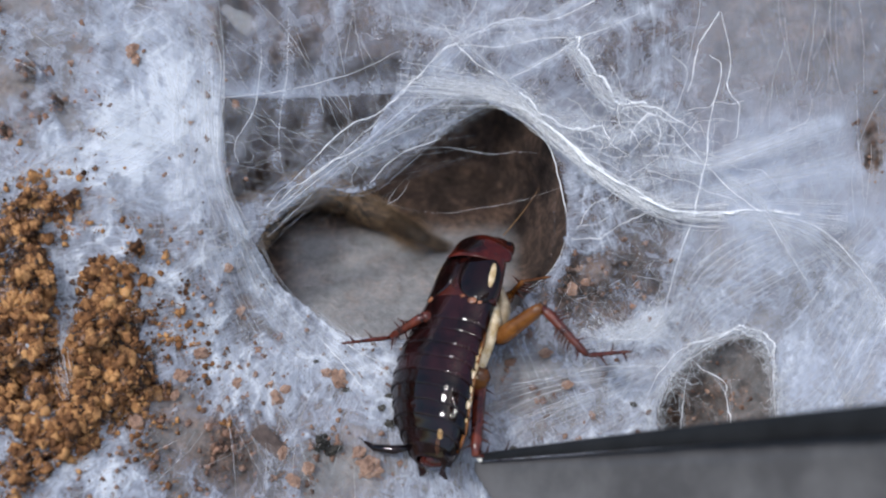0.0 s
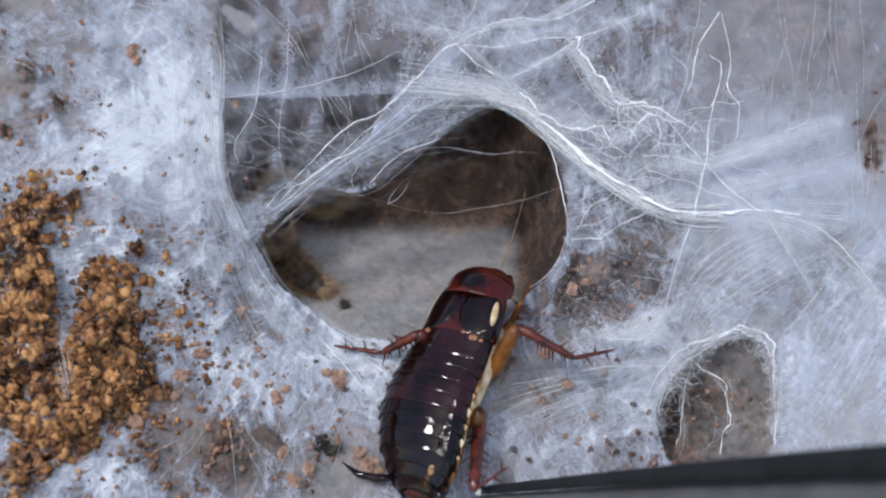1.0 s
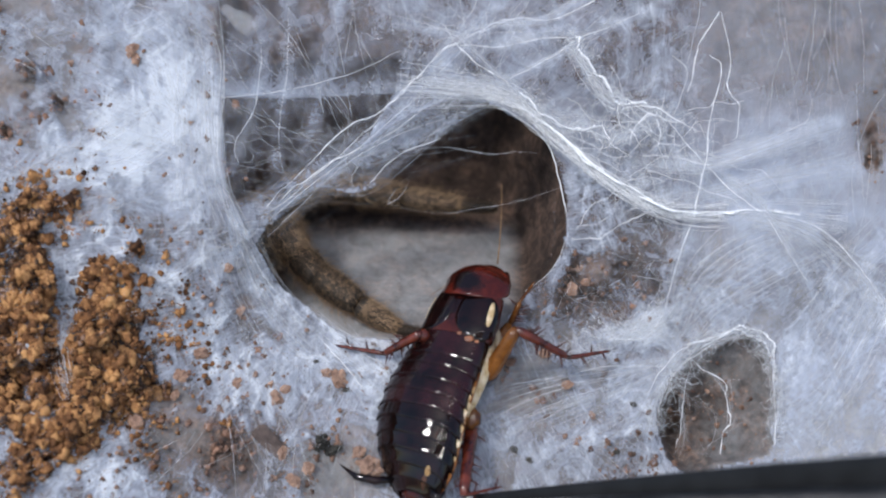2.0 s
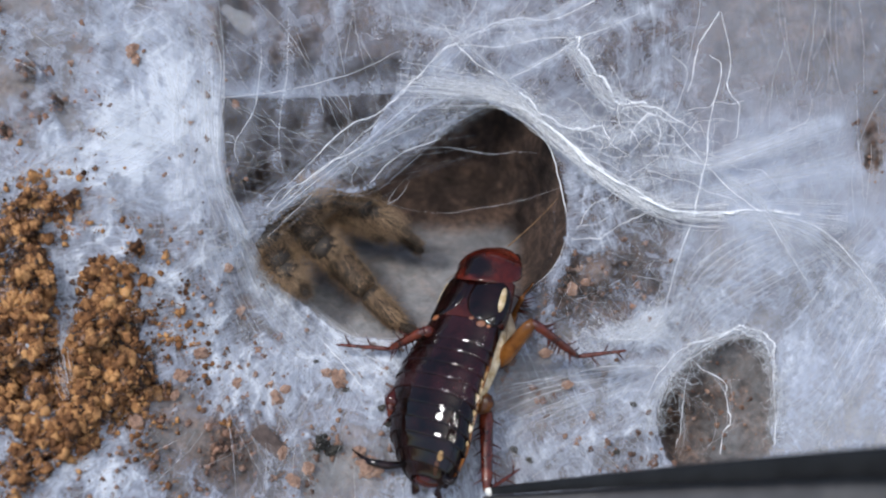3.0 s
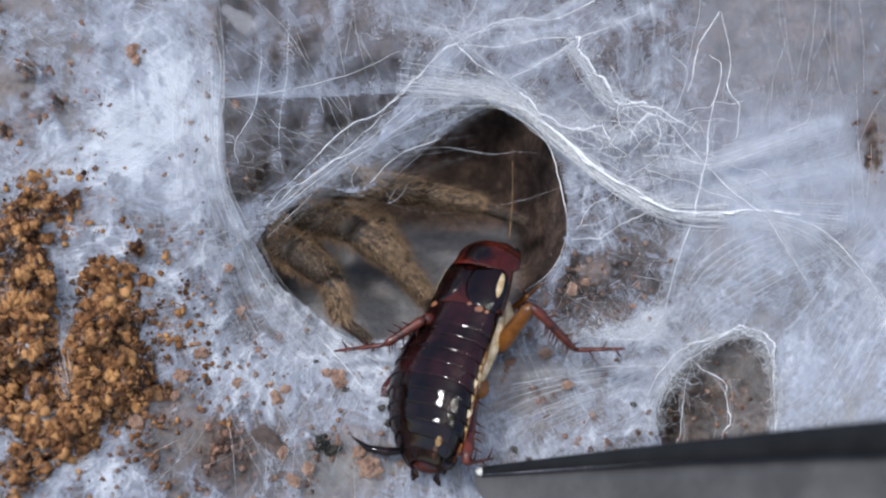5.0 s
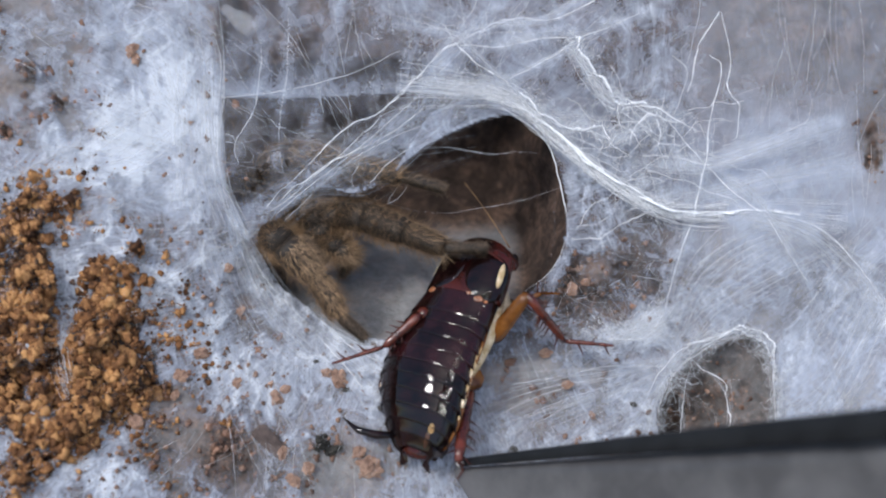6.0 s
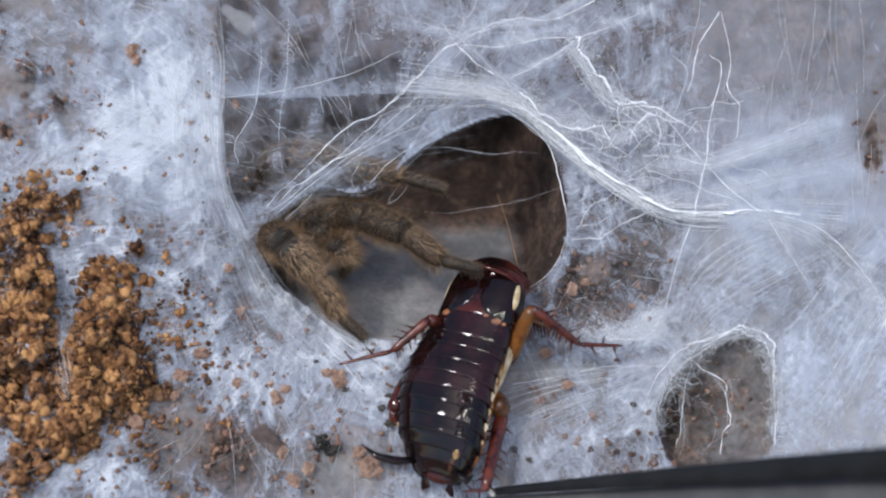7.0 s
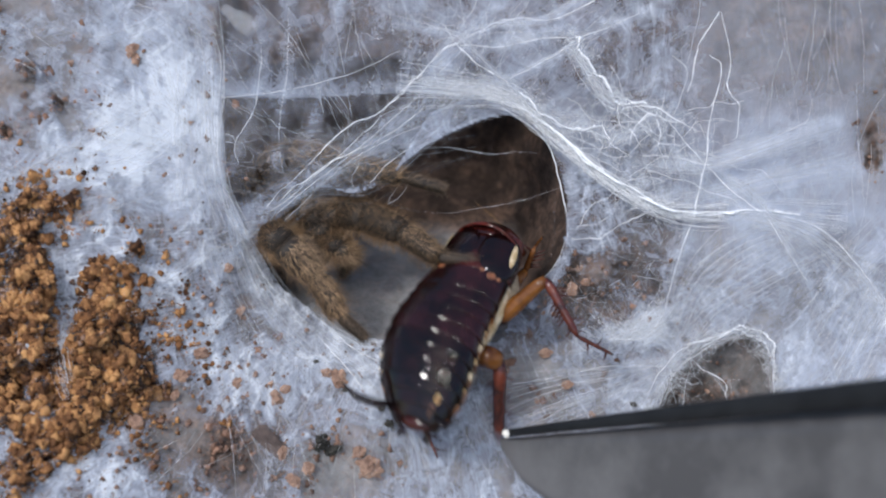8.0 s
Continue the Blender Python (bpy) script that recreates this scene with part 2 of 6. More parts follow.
def spline(points, steps):
    """A smooth line through the points."""
    p = np.array(points, float)
    p = np.vstack([2 * p[0] - p[1], p, 2 * p[-1] - p[-2]])
    out = []
    for i in range(1, len(p) - 2):
        for s in np.linspace(0, 1, steps, endpoint=False):
            a, b, c, d = p[i - 1:i + 3]
            out.append(0.5 * (2 * b + (c - a) * s + (2 * a - 5 * b + 4 * c - d) * s * s + (3 * b - a - 3 * c + d) * s ** 3))
    out.append(p[-2])
    return np.array(out)


def tube(line, radii, sides=6, caps=True):
    """A round tube along the line, with a radius at each of its points."""
    line = np.asarray(line, float)
    n = len(line)
    radii = np.broadcast_to(radii, n)
    tangent = np.gradient(line, axis=0)
    tangent /= np.linalg.norm(tangent, axis=1)[:, None] + 1e-12
    ref = np.array((0.31, 0.52, 0.79))
    side = np.cross(tangent, ref)
    side /= np.linalg.norm(side, axis=1)[:, None] + 1e-12
    other = np.cross(tangent, side)
    verts, faces = [], []
    for i in range(n):
        for k in range(sides):
            a = 2 * math.pi * k / sides
            verts.append(line[i] + radii[i] * (math.cos(a) * side[i] + math.sin(a) * other[i]))
    for i in range(n - 1):
        for k in range(sides):
            q = (k + 1) % sides
            faces.append((i * sides + k, i * sides + q, (i + 1) * sides + q, (i + 1) * sides + k))
    if caps:
        faces.append(tuple(range(sides - 1, -1, -1)))
        faces.append(tuple((n - 1) * sides + k for k in range(sides)))
    return verts, faces


def lump(centre, size, seed, squash=(1, 1, 1), rough=0.35, level=2):
    """An uneven crumb."""
    bm = bmesh.new()
    bmesh.ops.create_icosphere(bm, subdivisions=level, radius=1)
    off = Vector((seed * 3.17, seed * 1.31, seed * 0.77))
    verts = []
    for v in bm.verts:
        c = v.co
        r = 1 + rough * noise.noise(c * 1.3 + off) + rough * 0.7 * noise.noise(c * 3.1 + off)
        verts.append(tuple(centre[i] + size * r * c[i] * squash[i] for i in range(3)))
    faces = [tuple(v.index for v in f.verts) for f in bm.faces]
    bm.free()
    return verts, faces


def clod(size, seed, squash, level=3):
    """A crumbly clod: one lump with knobs and pits."""
    bm = bmesh.new()
    bmesh.ops.create_icosphere(bm, subdivisions=level, radius=1)
    off = Vector((seed * 2.37, seed * 1.91, seed * 0.53))
    verts = []
    for v in bm.verts:
        c = v.co
        r = 0.95 + 0.4 * noise.noise(c * 1.2 + off) + 0.55 * (0.45 - noise.voronoi(c * 2.3 + off)[0][0]) + 0.22 * (0.4 - noise.voronoi(c * 5.0 + off)[0][0])
        verts.append(tuple(size * r * c[i] * squash[i] for i in range(3)))
    faces = [tuple(v.index for v in f.verts) for f in bm.faces]
    bm.free()
    return verts, faces


# ---- the lie of the land ----
MOUTH = [(455, 435), (490, 388), (560, 335), (640, 342), (700, 300), (770, 250), (855, 184), (905, 205), (960, 245), (990, 300),
         (1003, 370), (1000, 430), (975, 480), (935, 520), (900, 560), (880, 604), (760, 606), (650, 598), (600, 588), (550, 548),
         (505, 515), (470, 465)]
SIDE_HOLE = [(1160, 770), (1172, 700), (1205, 645), (1250, 610), (1300, 592), (1350, 604), (1368, 650), (1378, 700), (1370, 760), (1340, 815),
             (1240, 835), (1180, 815)]


def rounded(outline, steps, jitter=0.0, seed=0):
    """A closed outline with its corners rounded and, with jitter, frayed."""
    c = spline(outline[-1:] + outline + outline[:2], steps)[steps:-2 * steps]
    rng = np.random.RandomState(seed)
    return [(float(x + rng.normal(0, jitter)), float(y + rng.normal(0, jitter))) for x, y in c]


CAVITY = [(392, 150), (600, 120), (860, 130), (985, 230), (1020, 370), (1005, 470), (920, 575), (880, 640), (640, 625), (545, 575), (450, 470), (396, 330)]
VEIL = [(388, 170), (560, 170), (740, 160), (860, 180), (770, 255), (690, 330), (560, 340), (440, 420), (398, 330)]
POCKET = [(1004, 440), (1080, 425), (1185, 450), (1190, 540), (1110, 600), (1030, 600), (960, 540), (990, 470)]


MOUTH = rounded(MOUTH, 3, 1.2, 2)
SIDE_HOLE = rounded(SIDE_HOLE, 3, 4.0, 3)


def bank(x, y):
    """How far the silk-covered bank stands out, millimetres."""
    w = 0.3 * np.maximum(y - 600, 0) * UNIT / MM
    w = w + 4.5 * smooth01((600 - x) / 620)
    w = w - 0.12 * np.maximum(400 - y, 0) * UNIT / MM
    w = w + 3.0 * smooth01((x - 1050) / 420)
    w = w + 0.9 * fbm(x, y, 260, 3, 11) + 0.35 * fbm(x, y, 60, 3, 5)
    return w


def curl(x, y):
    """How the near lip of the mouth bends inwards."""
    return 3.2 * np.exp(-np.maximum(edge_distance(x, y, MOUTH), 0) / 55) * smooth01((y - 380) / 120) * smooth01((700 - x) / 200)


def soil_depth(x, y):
    w = bank(x, y) - 0.45 - curl(x, y)
    # open space behind the veil and the pocket
    up = smooth01((x - 380) / 60) * smooth01((330 - y) / 200)
    w = w - up * (7.0 - 2.5 * smooth01((x - 1050) / 300))
    w = w - 1.0 * smooth01(-edge_distance(x, y, POCKET) / 60 + 0.3)
    w = w - 2.2 * smooth01(-edge_distance(x, y, SIDE_HOLE) / 40 + 0.5) - 3.2 * np.clip(1.3 * (blob(x, y, 1187, 742, 22, 46) + 0.7 * blob(x, y, 1246, 718, 34, 46) + 0.4 * blob(x, y, 1229, 765, 16, 26)), 0, 1)
    # the burrow: a level floor running back to a wall of soil
    floor = -22 + (y - 395) * UNIT / MM * 1.43
    wall = -22.5 - 8 * smooth01((392 - y) / 70) + 1.4 * fbm(x, y, 110, 4, 3)
    side = -33 + 0.2 * np.maximum(x - 865, 0) + 0.09 * np.maximum(y - 400, 0) + 2.0 * fbm(x, y, 80, 4, 17)
    inner = np.maximum(np.maximum(floor, wall), side)
    d = edge_distance(x, y, CAVITY)
    k = smooth01((-d + 22) / 34)
    w = w * (1 - k) + np.minimum(inner, w) * k
    patch = exposed(x, y)
    w = w + patch * (0.5 + 3.4 * fbm(x, y, 75, 4, 21, 0.6) + 0.9 * fbm(x, y, 18, 3, 8))
    rough = 0.7 * smooth01(-edge_distance(x, y, POCKET) / 30 + 0.4) + 0.6 * smooth01(-edge_distance(x, y, SIDE_HOLE) / 20 + 0.5)
    return w + (0.22 + rough) * fbm(x, y, 30, 4, 2)


def exposed(x, y):
    """Where bare soil breaks through the silk."""
    e = (blob(x, y, 34, 485, 64, 128) + blob(x, y, 55, 670, 95, 125) + blob(x, y, 195, 560, 62, 70) + 0.35 * blob(x, y, 250, 650, 55, 65) + 0.45 * blob(x, y, 1542, 255, 20, 52) + 0.5 * blob(x, y, 990, 675, 28, 17) + blob(x, y, 110, 740, 70, 60)
         + blob(x, y, 215, 680, 60, 50) + 0.46 * blob(x, y, 35, 145, 62, 36) + 0.44 * blob(x, y, 92, 190, 42, 30) + 0.3 * blob(x, y, 15, 225, 40, 26) + 0.45 * blob(x, y, 10, 830, 40, 60) + 0.5 * blob(x, y, 125, 365, 30, 26) + 0.4 * blob(x, y, 225, 445, 32, 18) + 0.42 * blob(x, y, 1160, 835, 110, 40) - 0.9 * blob(x, y, 118, 470, 18, 90) - 0.7 * blob(x, y, 112, 610, 12, 60))
    return smooth01(1.45 * (e + 0.45 * fbm(x, y, 60, 5, 31, 0.65) * smooth01(e * 4)) - 0.4)


def silk_film(x, y):
    """How much silk lies on the soil itself."""
    d = edge_distance(x, y, CAVITY)
    f = np.full(np.shape(x), 0.22) + 0.1 * smooth01((380 - x) / 40) - 0.15 * smooth01((330 - y) / 100) * smooth01((x - 380) / 50) + 0.2 * smooth01((x - 1150) / 120)
    f = f + 0.15 * smooth01((y - 560) / 80) * smooth01((x - 450) / 100)
    f = f - 0.5 * exposed(x, y) - 0.08 * blob(x, y, 400, 805, 130, 75)
    # less film over the side hole's pits, so colour adds to their shade
    f = f - (0.27 + 0.15 * np.clip(blob(x, y, 1187, 742, 22, 46) + 0.6 * blob(x, y, 1246, 718, 34, 46), 0, 1)) * smooth01(-edge_distance(x, y, SIDE_HOLE) / 20 + 0.5) - 0.12 * smooth01(-edge_distance(x, y, POCKET) / 30 + 0.4)
    inside = smooth01(-d / 25 + 0.3)
    pale = smooth01((y - 376) / 50) * smooth01((940 - x) / 50) * smooth01((x - 470) / 70)
    return np.clip(f * (1 - inside) + inside * (0.42 * pale), 0, 1)


def silk_density(x, y):
    g = np.full(np.shape(x), 0.42)
    g = g + 0.36 * blob(x, y, 250, 250, 160, 200) + 0.2 * blob(x, y, 150, 470, 110, 80) - 0.26 * blob(x, y, 60, 170, 130, 110) * smooth01(0.5 + 1.6 * fbm(x, y, 45, 3, 77)) - 0.4 * blob(x, y, 400, 810, 125, 70) - 0.12 * blob(x, y, 250, 690, 90, 90)
    # the cut at (610, 835) shows brown soil and paints in shadow behind the cockroach
    g = g + 0.12 * blob(x, y, 450, 600, 140, 160) + 0.42 * blob(x, y, 140, 845, 190, 50) + 0.08 * blob(x, y, 60, 330, 100, 60) - 0.3 * blob(x, y, 610, 835, 110, 60) - 0.22 * smooth01(1.4 * fbm(x, y, 70, 4, 91) - 0.1) * smooth01((600 - x) / 80)
    g = g - 0.22 * smooth01((x - 372) / 20) * smooth01((190 - y) / 60) * smooth01((800 - x) / 160)
    g = g - 0.02 * smooth01((x - 760) / 80) * smooth01((1200 - x) / 160) * smooth01((330 - y) / 80)
    g = g + 0.08 * smooth01((x - 1180) / 160) - 0.11 * smooth01((x - 1150) / 150) * smooth01((y - 380) / 100) - 0.2 * smooth01((x - 1150) / 150) * smooth01((260 - y) / 120) - 0.4 * blob(x, y, 1545, 255, 28, 60)
    g = np.minimum(g, 1 - 0.88 * smooth01(-edge_distance(x, y, VEIL) / 14 + 0.6))
    g = np.minimum(g, 1 - 0.8 * smooth01(-edge_distance(x, y, POCKET) / 40 + 0.4))
    # silk thinned at (930, 690) paints in the cockroach's shadow on the ground
    g = g - 0.16 * blob(x, y, 1085, 380, 85, 70) - 0.36 * blob(x, y, 930, 690, 110, 60) + 0.35 * blob(x, y, 1070, 590, 70, 22) + 0.3 * blob(x, y, 1150, 560, 28, 40) + 0.15 * blob(x, y, 1000, 790, 130, 60)
    g = g - exposed(x, y) * (0.44 + 0.7 * fbm(x, y, 55, 3, 83))
    rim = edge_distance(x, y, MOUTH)
    rim2 = edge_distance(x, y, SIDE_HOLE)
    g = g + 0.2 * np.exp(-np.maximum(rim, 0) / 9) * (1 - smooth01((560 - x) / 60) * smooth01((400 - y) / 40)) * (y > 420) + 0.25 * np.exp(-np.maximum(rim2, 0) / 6) * smooth01(0.5 + fbm(x, y, 40, 3, 61))
    return np.where((rim < 0) | (rim2 < 0), 0, np.clip(g, 0.0, 1))


def unevenness(x, y):
    """Patchy on the bank, a smooth film where the silk hangs free."""
    u = np.full(np.shape(x), 0.78) - 0.42 * smooth01((x - 1130) / 120) * smooth01((520 - y) / 160) - 0.2 * smooth01((x - 1130) / 120)
    u = u - 0.26 * smooth01((480 - x) / 60) * smooth01((420 - y) / 80)
    return u - 0.4 * smooth01((x - 380) / 30) * smooth01((330 - y) / 60) * smooth01((1220 - x) / 200)


def sheet_depth(x, y):
    w = bank(x, y) + 0.15 - curl(x, y) + 1.3 * exposed(x, y)
    w = w - 0.5 * np.exp(-np.maximum(edge_distance(x, y, SIDE_HOLE), 0) / 30)
    return w


def land_grid(step, x0, x1, y0, y1):
    xs, ys = np.arange(x0, x1 + 1, step), np.arange(y0, y1 + 1, step)
    return np.meshgrid(xs.astype(float), ys.astype(float))


def sheet_faces(rows, cols, keep=None):
    i = np.arange(rows - 1)[:, None] * cols + np.arange(cols - 1)[None, :]
    f = np.stack([i, i + cols, i + cols + 1, i + 1], -1).reshape(-1, 4)
    return f if keep is None else f[keep.reshape(-1)]


def float_attribute(me, name, values):
    a = me.attributes.new(name, "FLOAT", "POINT")
    a.data.foreach_set("value", np.ascontiguousarray(values, dtype=np.float32).ravel())


# guide lines of the web's bands: course (x, y, w), threads, width, thickness, widening at the ends
BUNDLES = [
    # over the mouth
    ([(385, 435, 0), (440, 390, 0), (560, 320, 1), (700, 215, 1), (800, 95, 2), (880, 10, 2)], 80, 20, 0.4, (1.8, 1.6)),
    ([(400, 410, 0), (520, 330, 0), (640, 262, 0), (760, 190, 1), (880, 160, 1)], 150, 38, 0.22, (0.6, 0.5)),
    ([(440, 405, 0), (600, 292, 0), (740, 236, 0), (865, 182, 0)], 150, 30, 0.22, (1.2, 0.25)),
    ([(430, 410, 0), (560, 345, -1), (650, 340, -1), (720, 290, -1), (800, 225, 0), (865, 185, 0)], 30, 16, 0.3, (1, 0.3)),
    ([(388, 176, 0), (560, 182, 0), (720, 158, 0), (870, 180, 0)], 40, 34, 0.2, (1, 0.5)),
    ([(388, 250, -1), (520, 255, -2), (680, 270, -2), (840, 240, -1)], 50, 45, 0.25, (1, 0.6)),
    ([(455, -10, 0), (462, 120, 0), (436, 230, 0), (410, 300, 0)], 20, 16, 0.22, (1.5, 1)),
    ([(510, -10, 0), (508, 120, 0), (492, 240, -1), (490, 340, -1)], 24, 20, 0.2, (1.5, 1)),
    ([(600, -10, 0), (580, 120, 0), (545, 240, -1), (520, 330, -1)], 20, 22, 0.35, (1.5, 1)),
    ([(700, -10, 0), (650, 70, 0), (560, 140, 0), (400, 200, 0)], 30, 30, 0.35, (1.5, 1)),
    ([(760, 0, 1), (600, 20, 0), (480, 60, 0), (390, 100, 0)], 30, 30, 0.35, (1, 1)),
    # edge of the bank by the mouth
    ([(345, -10, 1), (372, 120, 1), (376, 250, 1), (395, 345, 1), (440, 440, 0), (500, 545, 0), (620, 640, 1)], 110, 18, 0.4, (2.0, 1.5)),
    ([(330, -10, 1), (345, 150, 1), (345, 300, 1), (385, 430, 1), (440, 560, 1), (540, 720, 1)], 100, 55, 0.35, (1, 1)),
    ([(385, 330, 0), (430, 455, 0), (480, 560, 0), (570, 650, 1), (720, 720, 1)], 80, 26, 0.4, (1, 1.6)),
    ([(270, 40, 1), (300, 160, 1), (330, 260, 1), (300, 420, 1)], 70, 70, 0.35, (1, 1)),
    ([(120, 330, 1), (220, 300, 1), (310, 250, 1), (380, 200, 1)], 60, 60, 0.35, (1, 0.8)),
    ([(-20, 350, 1), (60, 300, 1), (150, 250, 1), (240, 180, 1)], 50, 30, 0.4, (1, 1)),
    ([(230, 560, 1), (300, 500, 1), (360, 450, 1), (430, 420, 1)], 50, 26, 0.4, (1, 0.4)),
    ([(-10, 60, 1), (90, 40, 1), (180, 60, 1), (330, -10, 1)], 30, 30, 0.4, (1, 1)),
    # the heavy rope and its fluff
    ([(700, 150, 1), (800, 158, 1), (900, 172, 1), (985, 245, 1), (1070, 312, 2), (1160, 365, 2), (1235, 380, 2), (1350, 377, 2), (1500, 392, 3)], 46, 8, 0.5, (2.6, 3.0)),
    ([(860, 170, 1), (930, 195, 1), (985, 243, 1), (1060, 305, 2), (1130, 350, 2), (1200, 376, 2)], 34, 5.0, 0.55, (1.0, 1.5)),
    ([(740, 152, 1), (840, 156, 1), (920, 175, 1), (985, 225, 1), (1040, 225, 1), (1085, 250, 1), (1150, 212, 2)], 55, 11, 0.5, (1.6, 1)),
    ([(1010, 80, 2), (1030, 110, 2), (1055, 150, 2), (1075, 172, 2), (1110, 195, 2)], 70, 8, 0.5, (1.2, 1)),
    ([(1000, 250, 0), (1090, 290, 1), (1150, 330, 1), (1240, 372, 2)], 60, 26, 0.3, (0.4, 0.3)),
    ([(700, 40, 2), (800, 66, 2), (870, 125, 2), (920, 168, 1)], 40, 9, 0.4, (2, 1.2)),
    ([(790, 75, 2), (870, 45, 2), (960, 36, 2), (1050, -10, 2)], 40, 9, 0.4, (1, 2)),
    ([(840, 90, 2), (950, 60, 2), (1060, 50, 2), (1150, 15, 2)], 30, 16, 0.35, (1, 2)),
    ([(880, 150, 2), (1000, 90, 2), (1110, 30, 2)], 30, 10, 0.4, (1, 2)),
    # the fan on the far side
    ([(1120, 290, 2), (1240, 292, 3), (1350, 262, 3), (1480, 215, 3)], 80, 18, 0.4, (1.2, 1.6)),
    ([(1160, 365, 2), (1300, 335, 3), (1420, 305, 3), (1520, 290, 3)], 70, 26, 0.35, (0.5, 1.6)),
    ([(1300, 378, 2), (1420, 410, 3), (1500, 470, 3), (1580, 575, 3)], 90, 24, 0.4, (0.5, 1.8)),
    ([(1195, 640, 2), (1245, 550, 3), (1350, 480, 3), (1500, 390, 3)], 90, 40, 0.35, (0.5, 1.3)),
    ([(1185, 600, 2), (1230, 500, 3), (1320, 430, 3), (1440, 392, 3)], 70, 34, 0.35, (0.7, 1)),
    ([(1400, 660, 3), (1450, 570, 3), (1510, 490, 3), (1590, 420, 3)], 80, 50, 0.35, (1, 1)),
    ([(1410, 780, 3), (1480, 690, 3), (1540, 570, 3), (1580, 480, 3)], 90, 44, 0.4, (1, 1)),
    ([(1270, 300, 3), (1340, 350, 3), (1400, 440, 3), (1470, 580, 3)], 40, 12, 0.4, (0.6, 2)),
    ([(1178, 560, 2), (1200, 470, 2), (1232, 380, 3), (1250, 290, 3)], 30, 14, 0.35, (1, 0.5)),
    ([(1010, 280, 0), (1014, 360, 0), (1008, 440, 0), (980, 490, 0)], 24, 12, 0.3, (1, 0.6)),
    ([(1060, 320, 1), (1075, 420, 0), (1080, 520, 0)], 26, 50, 0.16, (1, 1)),
    # round the side hole
    ([(1150, 770, 2), (1168, 705, 2), (1200, 650, 2), (1250, 606, 2), (1300, 588, 2)], 50, 12, 0.3, (1.5, 1)),
    ([(1230, 622, 2), (1270, 596, 2), (1310, 585, 2), (1352, 602, 2), (1370, 650, 2), (1380, 705, 2), (1370, 765, 2)], 22, 5, 0.5, (1.5, 1)),
    ([(1245, 650, 1), (1275, 680, 1), (1290, 720, 1), (1285, 800, 1)], 24, 4, 0.4, (1, 2)),
    ([(1228, 655, 1), (1205, 710, 1), (1215, 770, 1), (1200, 815, 1)], 20, 6, 0.35, (1, 2)),
    # over the ground before the mouth
    ([(850, 700, 1), (980, 668, 1), (1090, 655, 1), (1200, 636, 2)], 60, 22, 0.35, (1.5, 0.4)),
    ([(860, 780, 1), (960, 730, 1), (1080, 690, 1), (1200, 640, 2)], 70, 36, 0.35, (1.3, 0.3)),
    ([(900, 850, 2), (1000, 780, 2), (1110, 720, 2), (1190, 660, 2)], 60, 36, 0.35, (1.3, 0.4)),
    ([(1000, 640, 1), (1080, 600, 1), (1140, 575, 1), (1190, 530, 2)], 60, 18, 0.4, (1.3, 1)),
    ([(540, 545, 0), (620, 600, 0), (700, 612, 1), (800, 608, 1)], 50, 12, 0.35, (1, 1)),
    ([(560, 590, 1), (640, 650, 1), (720, 740, 2), (760, 860, 3)], 60, 40, 0.35, (0.7, 1.4)),
    ([(400, 560, 1), (440, 680, 1), (480, 780, 2), (500, 900, 3)], 60, 60, 0.35, (0.7, 1.4)),
    ([(100, 640, 3), (122, 700, 3), (110, 600, 3), (130, 540, 3)], 25, 8, 0.4, (1, 1)),
]


def ridge(x, y, points, width):
    """A soft band along a line."""
    c = spline(points, 3)[:, :2]
    d = np.full(np.shape(x), 1e9)
    for (ax, ay), (bx, by) in zip(c[:-1], c[1:]):
        ex, ey = bx - ax, by - ay
        k = np.clip(((x - ax) * ex + (y - ay) * ey) / (ex * ex + ey * ey + 1e-9), 0, 1)
        d = np.minimum(d, (x - ax - k * ex) ** 2 + (y - ay - k * ey) ** 2)
    return np.exp(-d / (width * width))


def banded(x, y, density):
    """The sheet thickens under its bands."""
    more = np.zeros(np.shape(x))
    for points, _, width, _, _ in BUNDLES:
        if points[0][:2] in ((400, 410), (440, 405)):
            more = np.maximum(more, 0.32 * ridge(x, y, points, 26))
        more = np.maximum(more, (0.12 if width < 9 else 0.2 if width < 12 else 0.2 if width < 30 else 0.12) * ridge(x, y, points, 3 + 0.7 * width))
    return np.where(density > 0, np.clip(density + more * (1 - exposed(x, y)), 0, 1), 0)


BASE = 0.038         # height of the tabletop
GX, GY = land_grid(4, -420, 1988, -320, 1202)
MAPS = dict(soil=soil_depth(GX, GY), sheet=sheet_depth(GX, GY), dens=banded(GX, GY, silk_density(GX, GY)), bare=exposed(GX, GY),
            mouth=edge_distance(GX, GY, MOUTH), side=edge_distance(GX, GY, SIDE_HOLE))


def pick(name, x, y):
    """The land's value at plan places, from its grid."""
    i = np.clip(np.rint((np.asarray(y) + 320) / 4).astype(int), 0, GX.shape[0] - 1)
    j = np.clip(np.rint((np.asarray(x) + 420) / 4).astype(int), 0, GX.shape[1] - 1)
    return MAPS[name][i, j]


